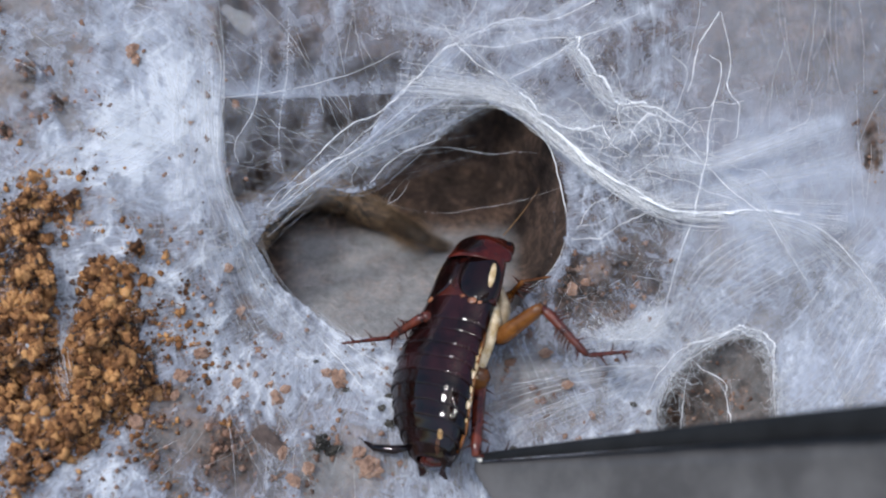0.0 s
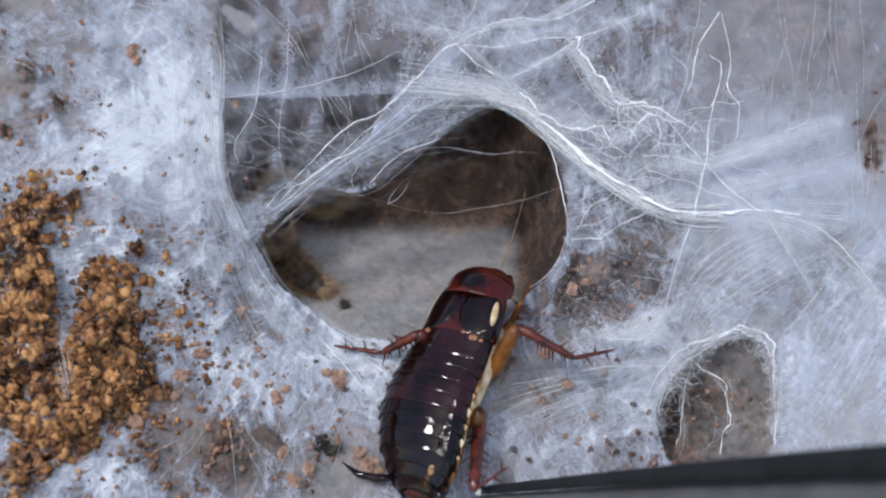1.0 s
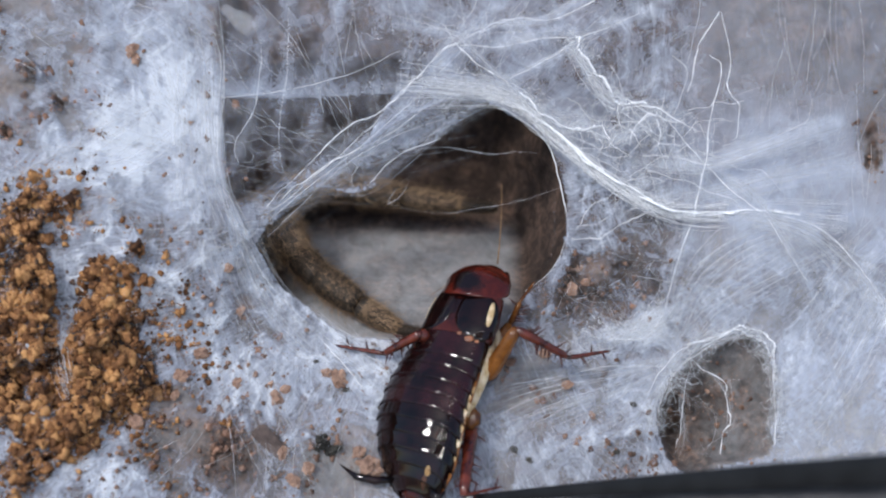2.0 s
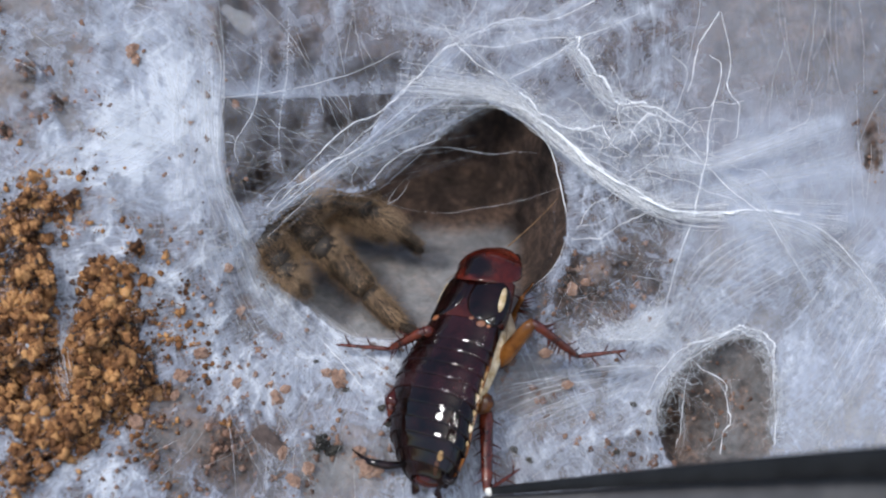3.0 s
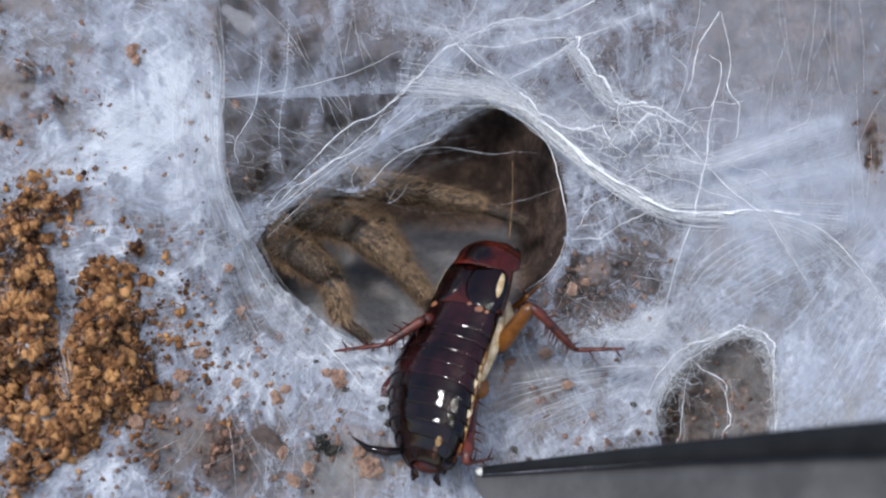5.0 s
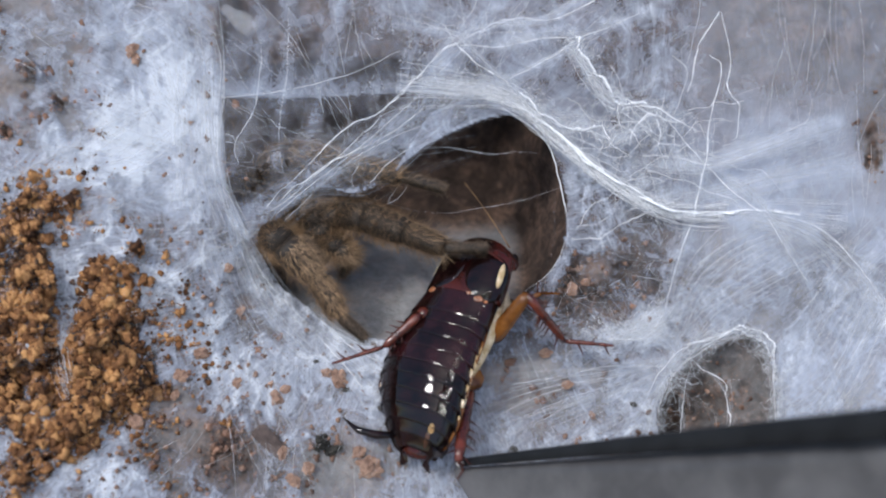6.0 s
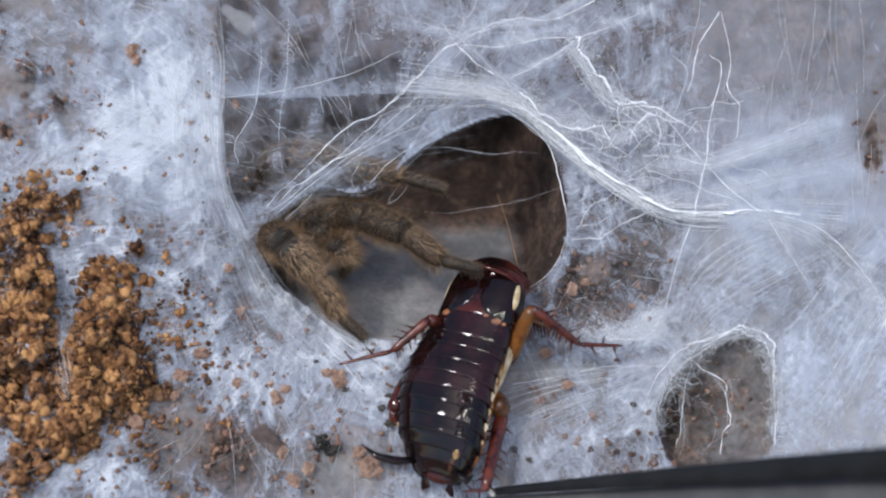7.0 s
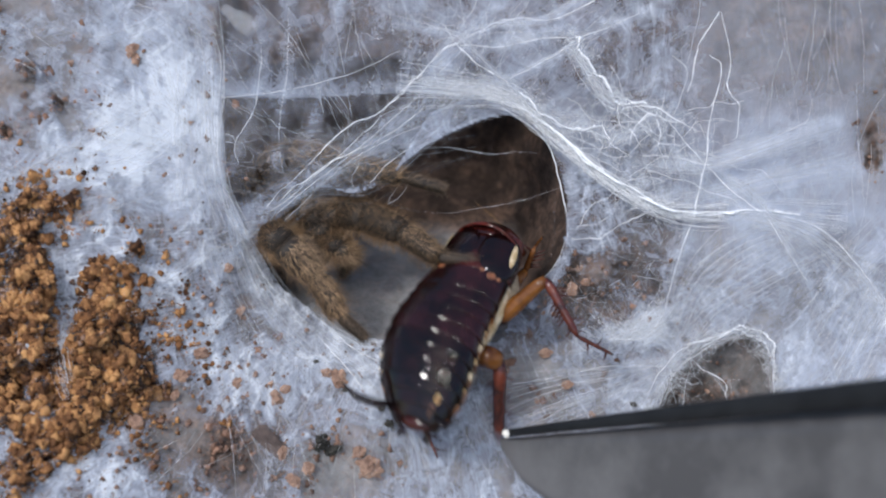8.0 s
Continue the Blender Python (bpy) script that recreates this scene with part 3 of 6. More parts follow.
def many_tubes(lines, radii, sides=3):
    """Thin tubes along many lines of equally many points."""
    lines = np.asarray(lines, float)
    count, steps, _ = lines.shape
    tangent = np.gradient(lines, axis=1)
    tangent /= np.linalg.norm(tangent, axis=2)[..., None] + 1e-12
    side = np.cross(tangent, np.array((0.31, 0.52, 0.79)))
    side /= np.linalg.norm(side, axis=2)[..., None] + 1e-12
    other = np.cross(tangent, side)
    a = 2 * np.pi * np.arange(sides) / sides
    taper = np.asarray(radii).reshape(count, -1, 1, 1)
    ring = side[:, :, None, :] * np.cos(a)[None, None, :, None] + other[:, :, None, :] * np.sin(a)[None, None, :, None]
    v = (lines[:, :, None, :] + taper * ring).reshape(-1, 3)
    i = (np.arange(count)[:, None, None] * steps + np.arange(steps - 1)[None, :, None]) * sides
    k = np.arange(sides)[None, None, :]
    q = (k + 1) % sides
    f = np.stack([i + k, i + q, i + q + sides, i + k + sides], -1).reshape(-1, 4)
    return v.tolist(), f.tolist()


def build_soil():
    x, y = GX, GY
    v = at_many(x, y, MAPS["soil"]).reshape(-1, 3)
    rows, cols = x.shape
    faces = sheet_faces(rows, cols).tolist()
    # sides and back of the block of soil
    ring = list(range(cols)) + [r * cols + cols - 1 for r in range(1, rows)] + [(rows - 1) * cols + c for c in range(cols - 2, -1, -1)]
    ring += [r * cols for r in range(rows - 2, 0, -1)]
    n = len(v)
    back = v[ring].copy()
    back[:, 2] = BASE
    v = np.vstack([v, back])
    for i in range(len(ring)):
        j = (i + 1) % len(ring)
        faces.append((ring[j], ring[i], n + i, n + j))
    faces.append(tuple(range(n + len(ring) - 1, n - 1, -1)))
    ob = new("ground", make_mesh("ground", v.tolist(), faces, SOIL))
    film = np.concatenate([silk_film(x, y).ravel(), np.full(len(ring), 0.3)])
    float_attribute(ob.data, "silk", film)
    return tagged(ob, "brown crumbly soil bank with a burrow, its floor lined with pale silk", "soil", kind="structure")


ground = build_soil()


# ---- table and the lamp behind the viewer ----
def block(x0, x1, y0, y1, z0, z1):
    v = [Vector((x, y, z)) for z in (z0, z1) for x, y in ((x0, y0), (x1, y0), (x1, y1), (x0, y1))]
    return v, [(0, 3, 2, 1), (4, 5, 6, 7), (0, 1, 5, 4), (1, 2, 6, 5), (2, 3, 7, 6), (3, 0, 4, 7)]


table_wood = soil_material("table_wood", (0.12, 0.1, 0.085), (0.2, 0.17, 0.14), (0.27, 0.23, 0.19))
table = part("tabletop", block(-0.8, 0.8, -1.2, 0.5, BASE - 0.03, BASE), table_wood, smooth=False)
tagged(table, "plain brown-grey tabletop under the block of soil", "tabletop", kind="structure")


def build_lamp():
    glow, n, l, p = material("led_glow")
    p.inputs["Emission Color"].default_value, p.inputs["Emission Strength"].default_value = (1.0, 0.98, 0.97, 1), 270.0
    case, n2, l2, p2 = material("lamp_case")
    p2.inputs["Base Color"].default_value, p2.inputs["Roughness"].default_value = (0.03, 0.03, 0.03, 1), 0.5
    root = new("led_lamp")
    centre = CENTRE - FORE * 0.46 + RISE * 0.15 + RIGHT * 0.03
    root.matrix_world = look(centre, CENTRE)
    tagged(root, "panel lamp with rows of white diodes on a stand", "lamp")
    part("case", block(-0.13, 0.13, -0.1, 0.1, 0.004, 0.02), case, root, smooth=False)
    stand = part("stand", tube([centre - FORE * 0.015, Vector((centre.x, centre.y - 0.03, centre.z)), Vector((centre.x, centre.y - 0.03, BASE))], 0.006, 8), case, root)
    stand.matrix_basis = root.matrix_world.inverted()
    for i in range(4):
        for j in range(4):
            c = Vector((-0.09 + 0.06 * i, -0.081 + 0.054 * j, 0.002))
            ring = [c + Vector((0.0043 * math.cos(a), 0.0043 * math.sin(a), 0)) for a in np.linspace(0, 2 * math.pi, 8, endpoint=False)]
            part("diode", (ring, [tuple(range(7, -1, -1))]), glow, root, smooth=False)
    return root


lamp = build_lamp()


# ---- the web ----
def build_sheet():
    x, y, dens = GX, GY, MAPS["dens"]
    v = at_many(x, y, MAPS["sheet"]).reshape(-1, 3)
    near = np.minimum(MAPS["mouth"], MAPS["side"])
    ok = (near[:-1, :-1] > -2) | (near[1:, 1:] > -2)
    me = make_mesh("spider_web", v.tolist(), sheet_faces(*x.shape, ok).tolist(), SHEET)
    float_attribute(me, "dens", dens)
    float_attribute(me, "uneven", unevenness(x, y))
    ang, rad = np.arctan2(y - 400, x - 740), np.hypot(x - 740, y - 400) / 300
    twist = 0.5 * smooth01((x - 1050) / 250)
    flow = np.stack([ang + twist * rad, rad, 0 * ang], -1).reshape(-1, 3)
    a = me.attributes.new("flow", "FLOAT_VECTOR", "POINT")
    a.data.foreach_set("vector", np.ascontiguousarray(flow, dtype=np.float32).ravel())
    return tagged(new("spider_web", me), "white silk tarantula web sheeted over the soil round the burrow", "spider web")


web = build_sheet()


def strand_line(points, wobble=1.5, seed=0, steps=14):
    p = spline(points, steps)
    t = np.arange(len(p)) * 1.0
    for k, (size, amount) in enumerate(((16, 2.2), (6, 1.0), (2.2, 0.45))):
        p[:, 0] += amount * wobble * value_noise(t / size, t * 0 + seed * 7.3, seed + k)
        p[:, 1] += amount * wobble * value_noise(t / size, t * 0 + seed * 3.1, seed + 50 + k)
    high = np.where((p[:, 0] > 1030) & (pick("side", p[:, 0], p[:, 1]) > 0), pick("sheet", p[:, 0], p[:, 1]) + 0.3, -99)
    return at_many(p[:, 0], p[:, 1], np.maximum(p[:, 2], high))


def build_strand(points, radius, wobble=1.5, seed=0, mat=None, name="strand", label=""):
    line = strand_line(points, wobble, seed)
    t = np.linspace(0, 1, len(line))
    uneven = 0.75 + 0.45 * value_noise(t * len(line) / 4, t * 0 + seed * 1.7, seed + 90)
    taper = 0.66 * radius * UNIT * np.maximum(0.3, uneven) * (0.5 + 0.5 * np.sin(np.linspace(0.1, math.pi - 0.1, len(line))))
    return part(name, tube(line, taper, 5), mat or STRAND, web, label)


STRANDS = [
    ([(420, 420, 0), (520, 340, 1), (620, 252, 2), (690, 185, 2), (800, 70, 2), (850, -20, 2)], 0.8),
    ([(430, 430, 0), (560, 320, 1), (660, 240, 1), (760, 150, 1), (830, 80, 2)], 0.8),
    ([(470, 420, 0), (600, 300, 0), (700, 240, 0), (860, 184, 0)], 0.8),
    ([(860, 184, 0), (910, 205, 0), (965, 250, 0), (992, 310, 0), (1003, 380, 0), (1000, 430, 0), (975, 480, 0), (930, 520, 0)], 1.3),
    ([(925, 192, 2), (962, 216, 2.2), (1000, 246, 2.4), (1040, 283, 2.6), (1094, 323, 3), (1148, 354, 3), (1188, 371, 2), (1269, 374, 2), (1343, 374, 2.5), (1420, 380, 3)], 3.6),
    ([(985, 234, 2.4), (1000, 244, 2.5), (1040, 281, 2.7), (1072, 306, 3)], 5.0),
    ([(1130, 346, 3), (1188, 369, 3), (1230, 374, 2.2), (1300, 375, 2.6)], 4.2),
    ([(1094, 327, 2), (1150, 362, 2), (1190, 379, 2), (1260, 383, 2), (1330, 378, 2.5)], 2.0),
    ([(1343, 374, 2.5), (1440, 405, 2.6), (1520, 470, 3), (1568, 540, 3)], 1.4),
    ([(784, 47, 2), (811, 81, 2), (858, 121, 2), (892, 145, 1.5), (925, 190, 1)], 1.7),
    ([(784, 88, 2), (851, 54, 2), (919, 30, 2), (979, 34, 2), (1040, 7, 2), (1060, -20, 2)], 1.6),
    ([(811, 81, 2), (885, 84, 2), (959, 67, 2), (1047, 61, 2), (1134, 24, 2)], 1.2),
    ([(905, 135, 2), (966, 108, 2), (1020, 74, 2), (1047, 58, 2)], 1.1),
    ([(846, 74, 2), (858, 55, 2), (880, 38, 2), (925, 30, 2)], 1.1),
    ([(1269, 20, 3), (1249, 67, 3), (1229, 115, 3), (1219, 162, 3)], 1.9),
    ([(1279, 24, 3), (1293, 101, 3), (1289, 155, 3), (1310, 189, 3), (1306, 243, 3)], 1.5),
    ([(1256, 98, 3), (1279, 121, 3), (1262, 189, 3), (1249, 270, 3), (1229, 364, 3), (1209, 431, 3), (1178, 550, 2)], 1.7),
    ([(1134, 273, 2.4), (1188, 280, 2.6), (1249, 290, 2.8), (1283, 286, 2.8), (1330, 274, 3)], 1.7),
    ([(1188, 216, 2.5), (1222, 263, 2.7), (1249, 290, 2.8), (1276, 320, 2.8), (1323, 357, 2.8), (1357, 384, 3), (1384, 431, 3), (1430, 500, 3)], 1.7),
    ([(1202, 344, 2.4), (1161, 371, 2), (1121, 387, 1.5), (1080, 408, 1), (1060, 421, 0.6), (1006, 421, 0)], 1.7),
    ([(830, 60, 2), (784, 94, 2), (735, 145, 1.6), (701, 175, 1.4), (660, 205, 1.2), (633, 216, 1), (585, 250, 0.8), (535, 300, 0.6), (485, 352, 0.4), (440, 400, 0)], 1.3),
    ([(748, 189, 1), (680, 243, 0.6), (593, 283, 0.4), (540, 322, 0.2), (505, 350, 0), (458, 404, 0)], 1.4),
    ([(784, 243, 0), (714, 270, 0), (674, 303, 0), (650, 330, 0)], 1.2),
    ([(380, 60, 1), (388, 120, 1), (384, 220, 1), (392, 320, 0), (425, 400, 0), (460, 480, -1), (530, 560, -1), (640, 640, 0)], 0.8),
    ([(465, 70, 0), (460, 150, 0), (445, 210, 0), (415, 255, 0), (425, 290, 0)], 0.9),
    ([(510, 0, 0), (508, 120, 0), (495, 220, -1), (500, 300, -1)], 0.5),
    ([(390, 170, 0), (500, 158, 0), (640, 125, 0), (710, 90, 1)], 0.9),
    ([(700, 270, -6), (800, 260, -8), (870, 275, -9), (950, 270, -8)], 0.7),
    ([(640, 345, -4), (760, 372, -8), (880, 365, -9), (1000, 330, -5)], 0.4),
    ([(600, 600, 1), (640, 630, 1), (700, 655, 1)], 1.1),
    ([(560, 590, 1), (620, 660, 2), (640, 690, 2)], 1.2),
    ([(860, 690, 1), (950, 670, 1), (1060, 655, 1), (1180, 650, 2)], 0.9),
    ([(860, 715, 1), (960, 690, 1), (1080, 665, 1)], 0.8),
    ([(700, 330, -2), (690, 360, -2), (712, 345, -2), (720, 320, -1)], 0.5),
    ([(620, 270, 0), (632, 290, 0), (625, 320, 0), (640, 345, -1)], 0.6),
]
STRANDS += [([(1180, 545, 2), (1150, 590, 2), (1120, 602, 1.5), (1060, 598, 1.2), (1030, 580, 1)], 1.4)]
for i, (line_points, size) in enumerate(STRANDS):
    build_strand(line_points, size, 2.0, i)
# fuzzy, crumpled cords: course, thickness
CORDS = [
    ([(1013, 54, 2.3), (1027, 88, 2.3), (1054, 128, 2.3), (1080, 162, 2.3), (1114, 182, 2.3), (1150, 186, 2.3)], 4.2),
    ([(919, 162, 2), (966, 195, 2), (1013, 222, 2), (1054, 222, 2), (1080, 243, 2)], 3.6),
    ([(1114, 260, 2.4), (1118, 225, 2.6), (1140, 205, 2.6), (1165, 212, 2.6), (1172, 235, 2.6), (1165, 262, 2.6), (1180, 300, 2.6)], 1.6),
    ([(1110, 190, 2.4), (1150, 182, 2.4), (1180, 200, 2.4), (1205, 222, 2.4), (1232, 232, 2.4)], 2.4),
    ([(1235, 643, 2.4), (1249, 660, 2.3), (1283, 677, 2.2), (1286, 717, 2.2), (1293, 744, 2.2), (1279, 771, 2.2), (1276, 830, 2.2)], 1.5),
    ([(1215, 670, 2.3), (1209, 711, 2.3), (1205, 758, 2.3), (1195, 790, 2.3)], 1.0),
    ([(1370, 790, 3.2), (1377, 704, 3.1), (1364, 650, 3.1), (1364, 609, 3.1), (1337, 586, 3.0), (1310, 579, 3.0), (1269, 593, 2.9), (1222, 609, 2.8)], 3.0),
    ([(1372, 770, 3.0), (1380, 712, 3.1), (1370, 655, 3.1), (1356, 606, 3.1), (1320, 588, 3.0), (1285, 594, 3.0), (1250, 612, 2.9)], 2.2),
    ([(1310, 579, 3.0), (1269, 593, 2.9), (1222, 609, 2.8), (1188, 636, 2.7), (1165, 665, 2.6), (1148, 697, 2.6)], 1.4),
    ([(1337, 600, 3.0), (1290, 600, 2.9), (1240, 622, 2.8), (1196, 660, 2.7), (1172, 705, 2.6), (1160, 760, 2.6)], 0.9)]
for i, (line_points, size) in enumerate(CORDS):
    build_strand(line_points, size, 4.0 if size > 2 else 2.6, 60 + i, None, "strand", "crumpled white silk cord")
    fuzz = [(x + 3, y + 2, w) for x, y, w in line_points]
    for k in range(2):
        build_strand(fuzz, 0.6, 5.0, 80 + 5 * i + k, HAZE)


def bundle(points, count, spread, seed, radius=0.4, wobble=1.0, fan=(1.0, 1.0), lift=0.5, on_sheet=False, mat=None):
    """Many threads that run together along a line; fan: how wide it is at each end."""
    rng = np.random.RandomState(seed)
    c = spline(points, 8)
    n = len(c)
    g = np.gradient(c[:, :2], axis=0)
    g /= np.linalg.norm(g, axis=1)[:, None] + 1e-9
    across = np.stack([-g[:, 1], g[:, 0]], -1)
    wide = spread * np.interp(np.linspace(0, 1, n), [0, 0.5, 1], [fan[0], 1, fan[1]])
    off = rng.normal(0, 0.6, count)
    drift = rng.normal(0, 0.35, (count, 2))
    s01 = np.linspace(-1, 1, n)
    lat = (off[:, None] + drift[:, :1] * s01 + drift[:, 1:] * s01 ** 2) * wide + wobble * np.cumsum(rng.normal(0, 0.45, (count, n)), 1) * 0.5
    x = c[None, :, 0] + lat * across[None, :, 0]
    y = c[None, :, 1] + lat * across[None, :, 1]
    w = (pick("sheet", x, y) + 0.1 if on_sheet else np.broadcast_to(c[None, :, 2], x.shape)) + rng.uniform(0, lift, count)[:, None]
    taper = np.clip(np.sin(np.pi * np.linspace(0.02, 0.98, n)), 0, 1) ** 0.5
    r = rng.uniform(0.5, 1.3, count)[:, None] * taper[None, :] * radius * UNIT
    ob = part("silk_band", many_tubes(at_many(x, y, w), r), mat or HAZE, web)
    return tagged(ob, kind="stuff")


for i, (guide, count, spread, size, fan) in enumerate(BUNDLES):
    free = guide[0][2] < 1 or i < 11 or 19 <= i < 29 or 37 <= i < 39 or 41 <= i < 43
    bundle(guide, count if i in (19, 20, 21, 22, 39, 40) else max(4, int(count * (0.6 if 28 <= i <= 36 or i >= 43 else 0.35))), spread, 100 + i, 0.8 * size, 4.0 if i in (19, 20, 21, 22, 40) else 1.2, fan, 0.5, not free, STRAND if i in (19, 20) else HAZE_THIN if i < 11 else None)


def tangle():
    """A snarl of loose loops."""
    rng = np.random.RandomState(9)
    lines = []
    for k in range(24):
        cx, cy = rng.normal(1165, 40), rng.normal(245, 40)
        a = rng.uniform(0, 6.28) + np.cumsum(rng.normal(0, 0.26, 22))
        step = rng.uniform(3, 9)
        lines.append(at_many(cx + np.cumsum(np.cos(a)) * step, cy + np.cumsum(np.sin(a)) * step, np.full(22, 2.2) + rng.uniform(0, 1)))
    return tagged(part("tangle", many_tubes(lines, rng.uniform(0.25, 0.55, 24) * UNIT), STRAND, web, "snarl of loose silk loops"), kind="stuff")


tangle()


def fluff(points, count, spread, seed, radius=(0.16, 0.4), step=(2.0, 4.5), curl=0.5, mat=None):
    """Short curly fibres teased out along a cord."""
    rng = np.random.RandomState(seed)
    c = spline(points, 10)
    base = c[rng.randint(len(c), size=count)]
    a = rng.uniform(0, 6.28, count)[:, None] + np.cumsum(rng.normal(0, curl, (count, 14)), 1)
    size = rng.uniform(*step, count)[:, None]
    x = base[:, :1] + rng.normal(0, spread, (count, 1)) + np.cumsum(np.cos(a), 1) * size
    y = base[:, 1:2] + rng.normal(0, spread, (count, 1)) + np.cumsum(np.sin(a), 1) * size
    w = np.maximum(base[:, 2:3], np.where(pick("side", x, y) > 0, pick("sheet", x, y) + 0.15, -9) * (base[:, 2:3] > 0.5)) + rng.uniform(0, 0.7, (count, 1))
    ok = pick("mouth", x, y).min(1) > -3
    x, y, w, count = x[ok], y[ok], w[ok], int(ok.sum())
    ob = part("silk_fluff", many_tubes(at_many(x, y, w), rng.uniform(*radius, count) * UNIT), mat or HAZE, web, "teased-out curly white silk fibres")
    return tagged(ob, kind="stuff")


ROPE = [(740, 152, 1), (840, 156, 1), (920, 180, 1), (985, 240, 1.5), (1060, 303, 2), (1130, 348, 2), (1200, 374, 2), (1330, 378, 2)]
fluff(ROPE, 420, 5.0, 21)
fluff(ROPE[:4], 320, 11.0, 22)
fluff([(985, 215, 1.5), (1040, 222, 2), (1085, 248, 2), (1140, 212, 2), (1180, 200, 2)], 300, 8.0, 23)
fluff([(1010, 62, 2), (1030, 105, 2), (1055, 145, 2), (1080, 175, 2), (1115, 195, 2)], 300, 4.0, 24, (0.2, 0.5), (1.6, 3.4), 0.6)
fluff([(1120, 200, 2), (1190, 225, 2.5), (1240, 290, 2.8), (1150, 290, 2.4)], 200, 26.0, 25, (0.15, 0.35), (3, 8), 0.3)
fluff([(1225, 612, 2.6), (1280, 590, 2.8), (1340, 592, 3), (1366, 640, 3), (1378, 715, 3), (1368, 780, 3)], 420, 5.0, 26, (0.2, 0.45), (1.5, 3.2), 0.7)
fluff([(1150, 760, 2.3), (1170, 700, 2.4), (1205, 645, 2.5), (1250, 606, 2.6)], 160, 8.0, 27)
fluff([(1205, 650, 2), (1215, 710, 2), (1210, 770, 2), (1250, 800, 2)], 50, 16.0, 28, (0.1, 0.22), (4, 9), 0.25)
fluff([(1030, 590, 1.2), (1080, 590, 1.5), (1140, 580, 2), (1175, 545, 2)], 320, 14.0, 29)
fluff([(1000, 470, 0.4), (1060, 500, 0.4), (1110, 470, 0.4), (1160, 530, 0.8)], 110, 28.0, 30, (0.08, 0.18), (4, 10), 0.25)
fluff([(560, 250, 0), (650, 262, 0), (760, 215, 0.4), (850, 182, 0.6)], 200, 18.0, 31, (0.1, 0.25), (4, 10), 0.2)
fluff([(700, 40, 1.5), (790, 75, 2), (880, 60, 2), (1000, 40, 2)], 160, 22.0, 32, (0.12, 0.3), (4, 9), 0.3)
fluff([(620, 258, 0), (628, 290, 0), (640, 330, 0), (700, 330, 0)], 60, 9.0, 33, (0.1, 0.25), (3, 6), 0.4)
fluff([(430, 260, 0), (416, 255, 0), (425, 300, 0)], 30, 6.0, 34, (0.12, 0.3), (3, 7), 0.4)


def fibres(count, seed, region, name, radius=(0.25, 0.6), lift=(0.1, 0.8), length=(40, 220), turn=None):
    """Fine threads that run with the pull of the web."""
    rng = np.random.RandomState(seed)
    n = count * 3
    x, y = rng.uniform(region[0], region[2], n), rng.uniform(region[1], region[3], n)
    ok = (rng.rand(n) < pick("dens", x, y) + 0.1) & (pick("mouth", x, y) > 4)
    ang = (np.arctan2(y - 400, x - 740) if turn is None else np.full(n, radians(turn))) + rng.normal(0, 0.2, n)
    t = np.linspace(-0.5, 0.5, 9)[None, :] * rng.uniform(*length, n)[:, None]
    bend = rng.normal(0, 0.0012, n)[:, None] * t * t
    px = x[:, None] + t * np.cos(ang)[:, None] - bend * np.sin(ang)[:, None] + rng.normal(0, 0.8, (n, 9))
    py = y[:, None] + t * np.sin(ang)[:, None] + bend * np.cos(ang)[:, None] + rng.normal(0, 0.8, (n, 9))
    ok &= (pick("mouth", px, py).min(1) > -3) & (pick("side", px, py).min(1) > 0)
    px, py = px[ok][:count], py[ok][:count]
    lines = at_many(px, py, pick("sheet", px, py) + rng.uniform(*lift, len(px))[:, None])
    ob = part(name, many_tubes(lines, rng.uniform(*radius, len(px)) * UNIT), HAZE, web, "fine white silk threads")
    return tagged(ob, kind="stuff")


fibres(560, 4, (-20, -20, 1290, 900), "fine_threads", (0.12, 0.32), (0.1, 0.6), (80, 320))
fibres(150, 5, (1050, -10, 1568, 420), "hanging_threads", (0.12, 0.3), (0.1, 0.6), (80, 300), 92)


def build_tuft(x, y, size, seed, squash):
    """A dense wad of white silk."""
    w = float(pick("sheet", x, y))
    v, f = lump((0, 0, 0), size * UNIT, seed, squash, 0.5, 3)
    ob = part("silk_tuft", (v, f), TUFT, web, "dense white wad of silk")
    ob.matrix_basis = Matrix.Translation(at(x, y, w - 0.1)) @ FACE @ pose(0, 0, 0, 0, 0, -35)


build_tuft(428, 36, 34, 5, (1, 0.5, 0.25))
build_tuft(195, 358, 24, 8, (1, 0.7, 0.25))
build_tuft(362, 208, 14, 9, (0.6, 1, 0.25))
build_tuft(122, 258, 9, 4, (0.8, 1, 0.3))
build_tuft(1170, 535, 9, 6, (1, 0.8, 0.3))


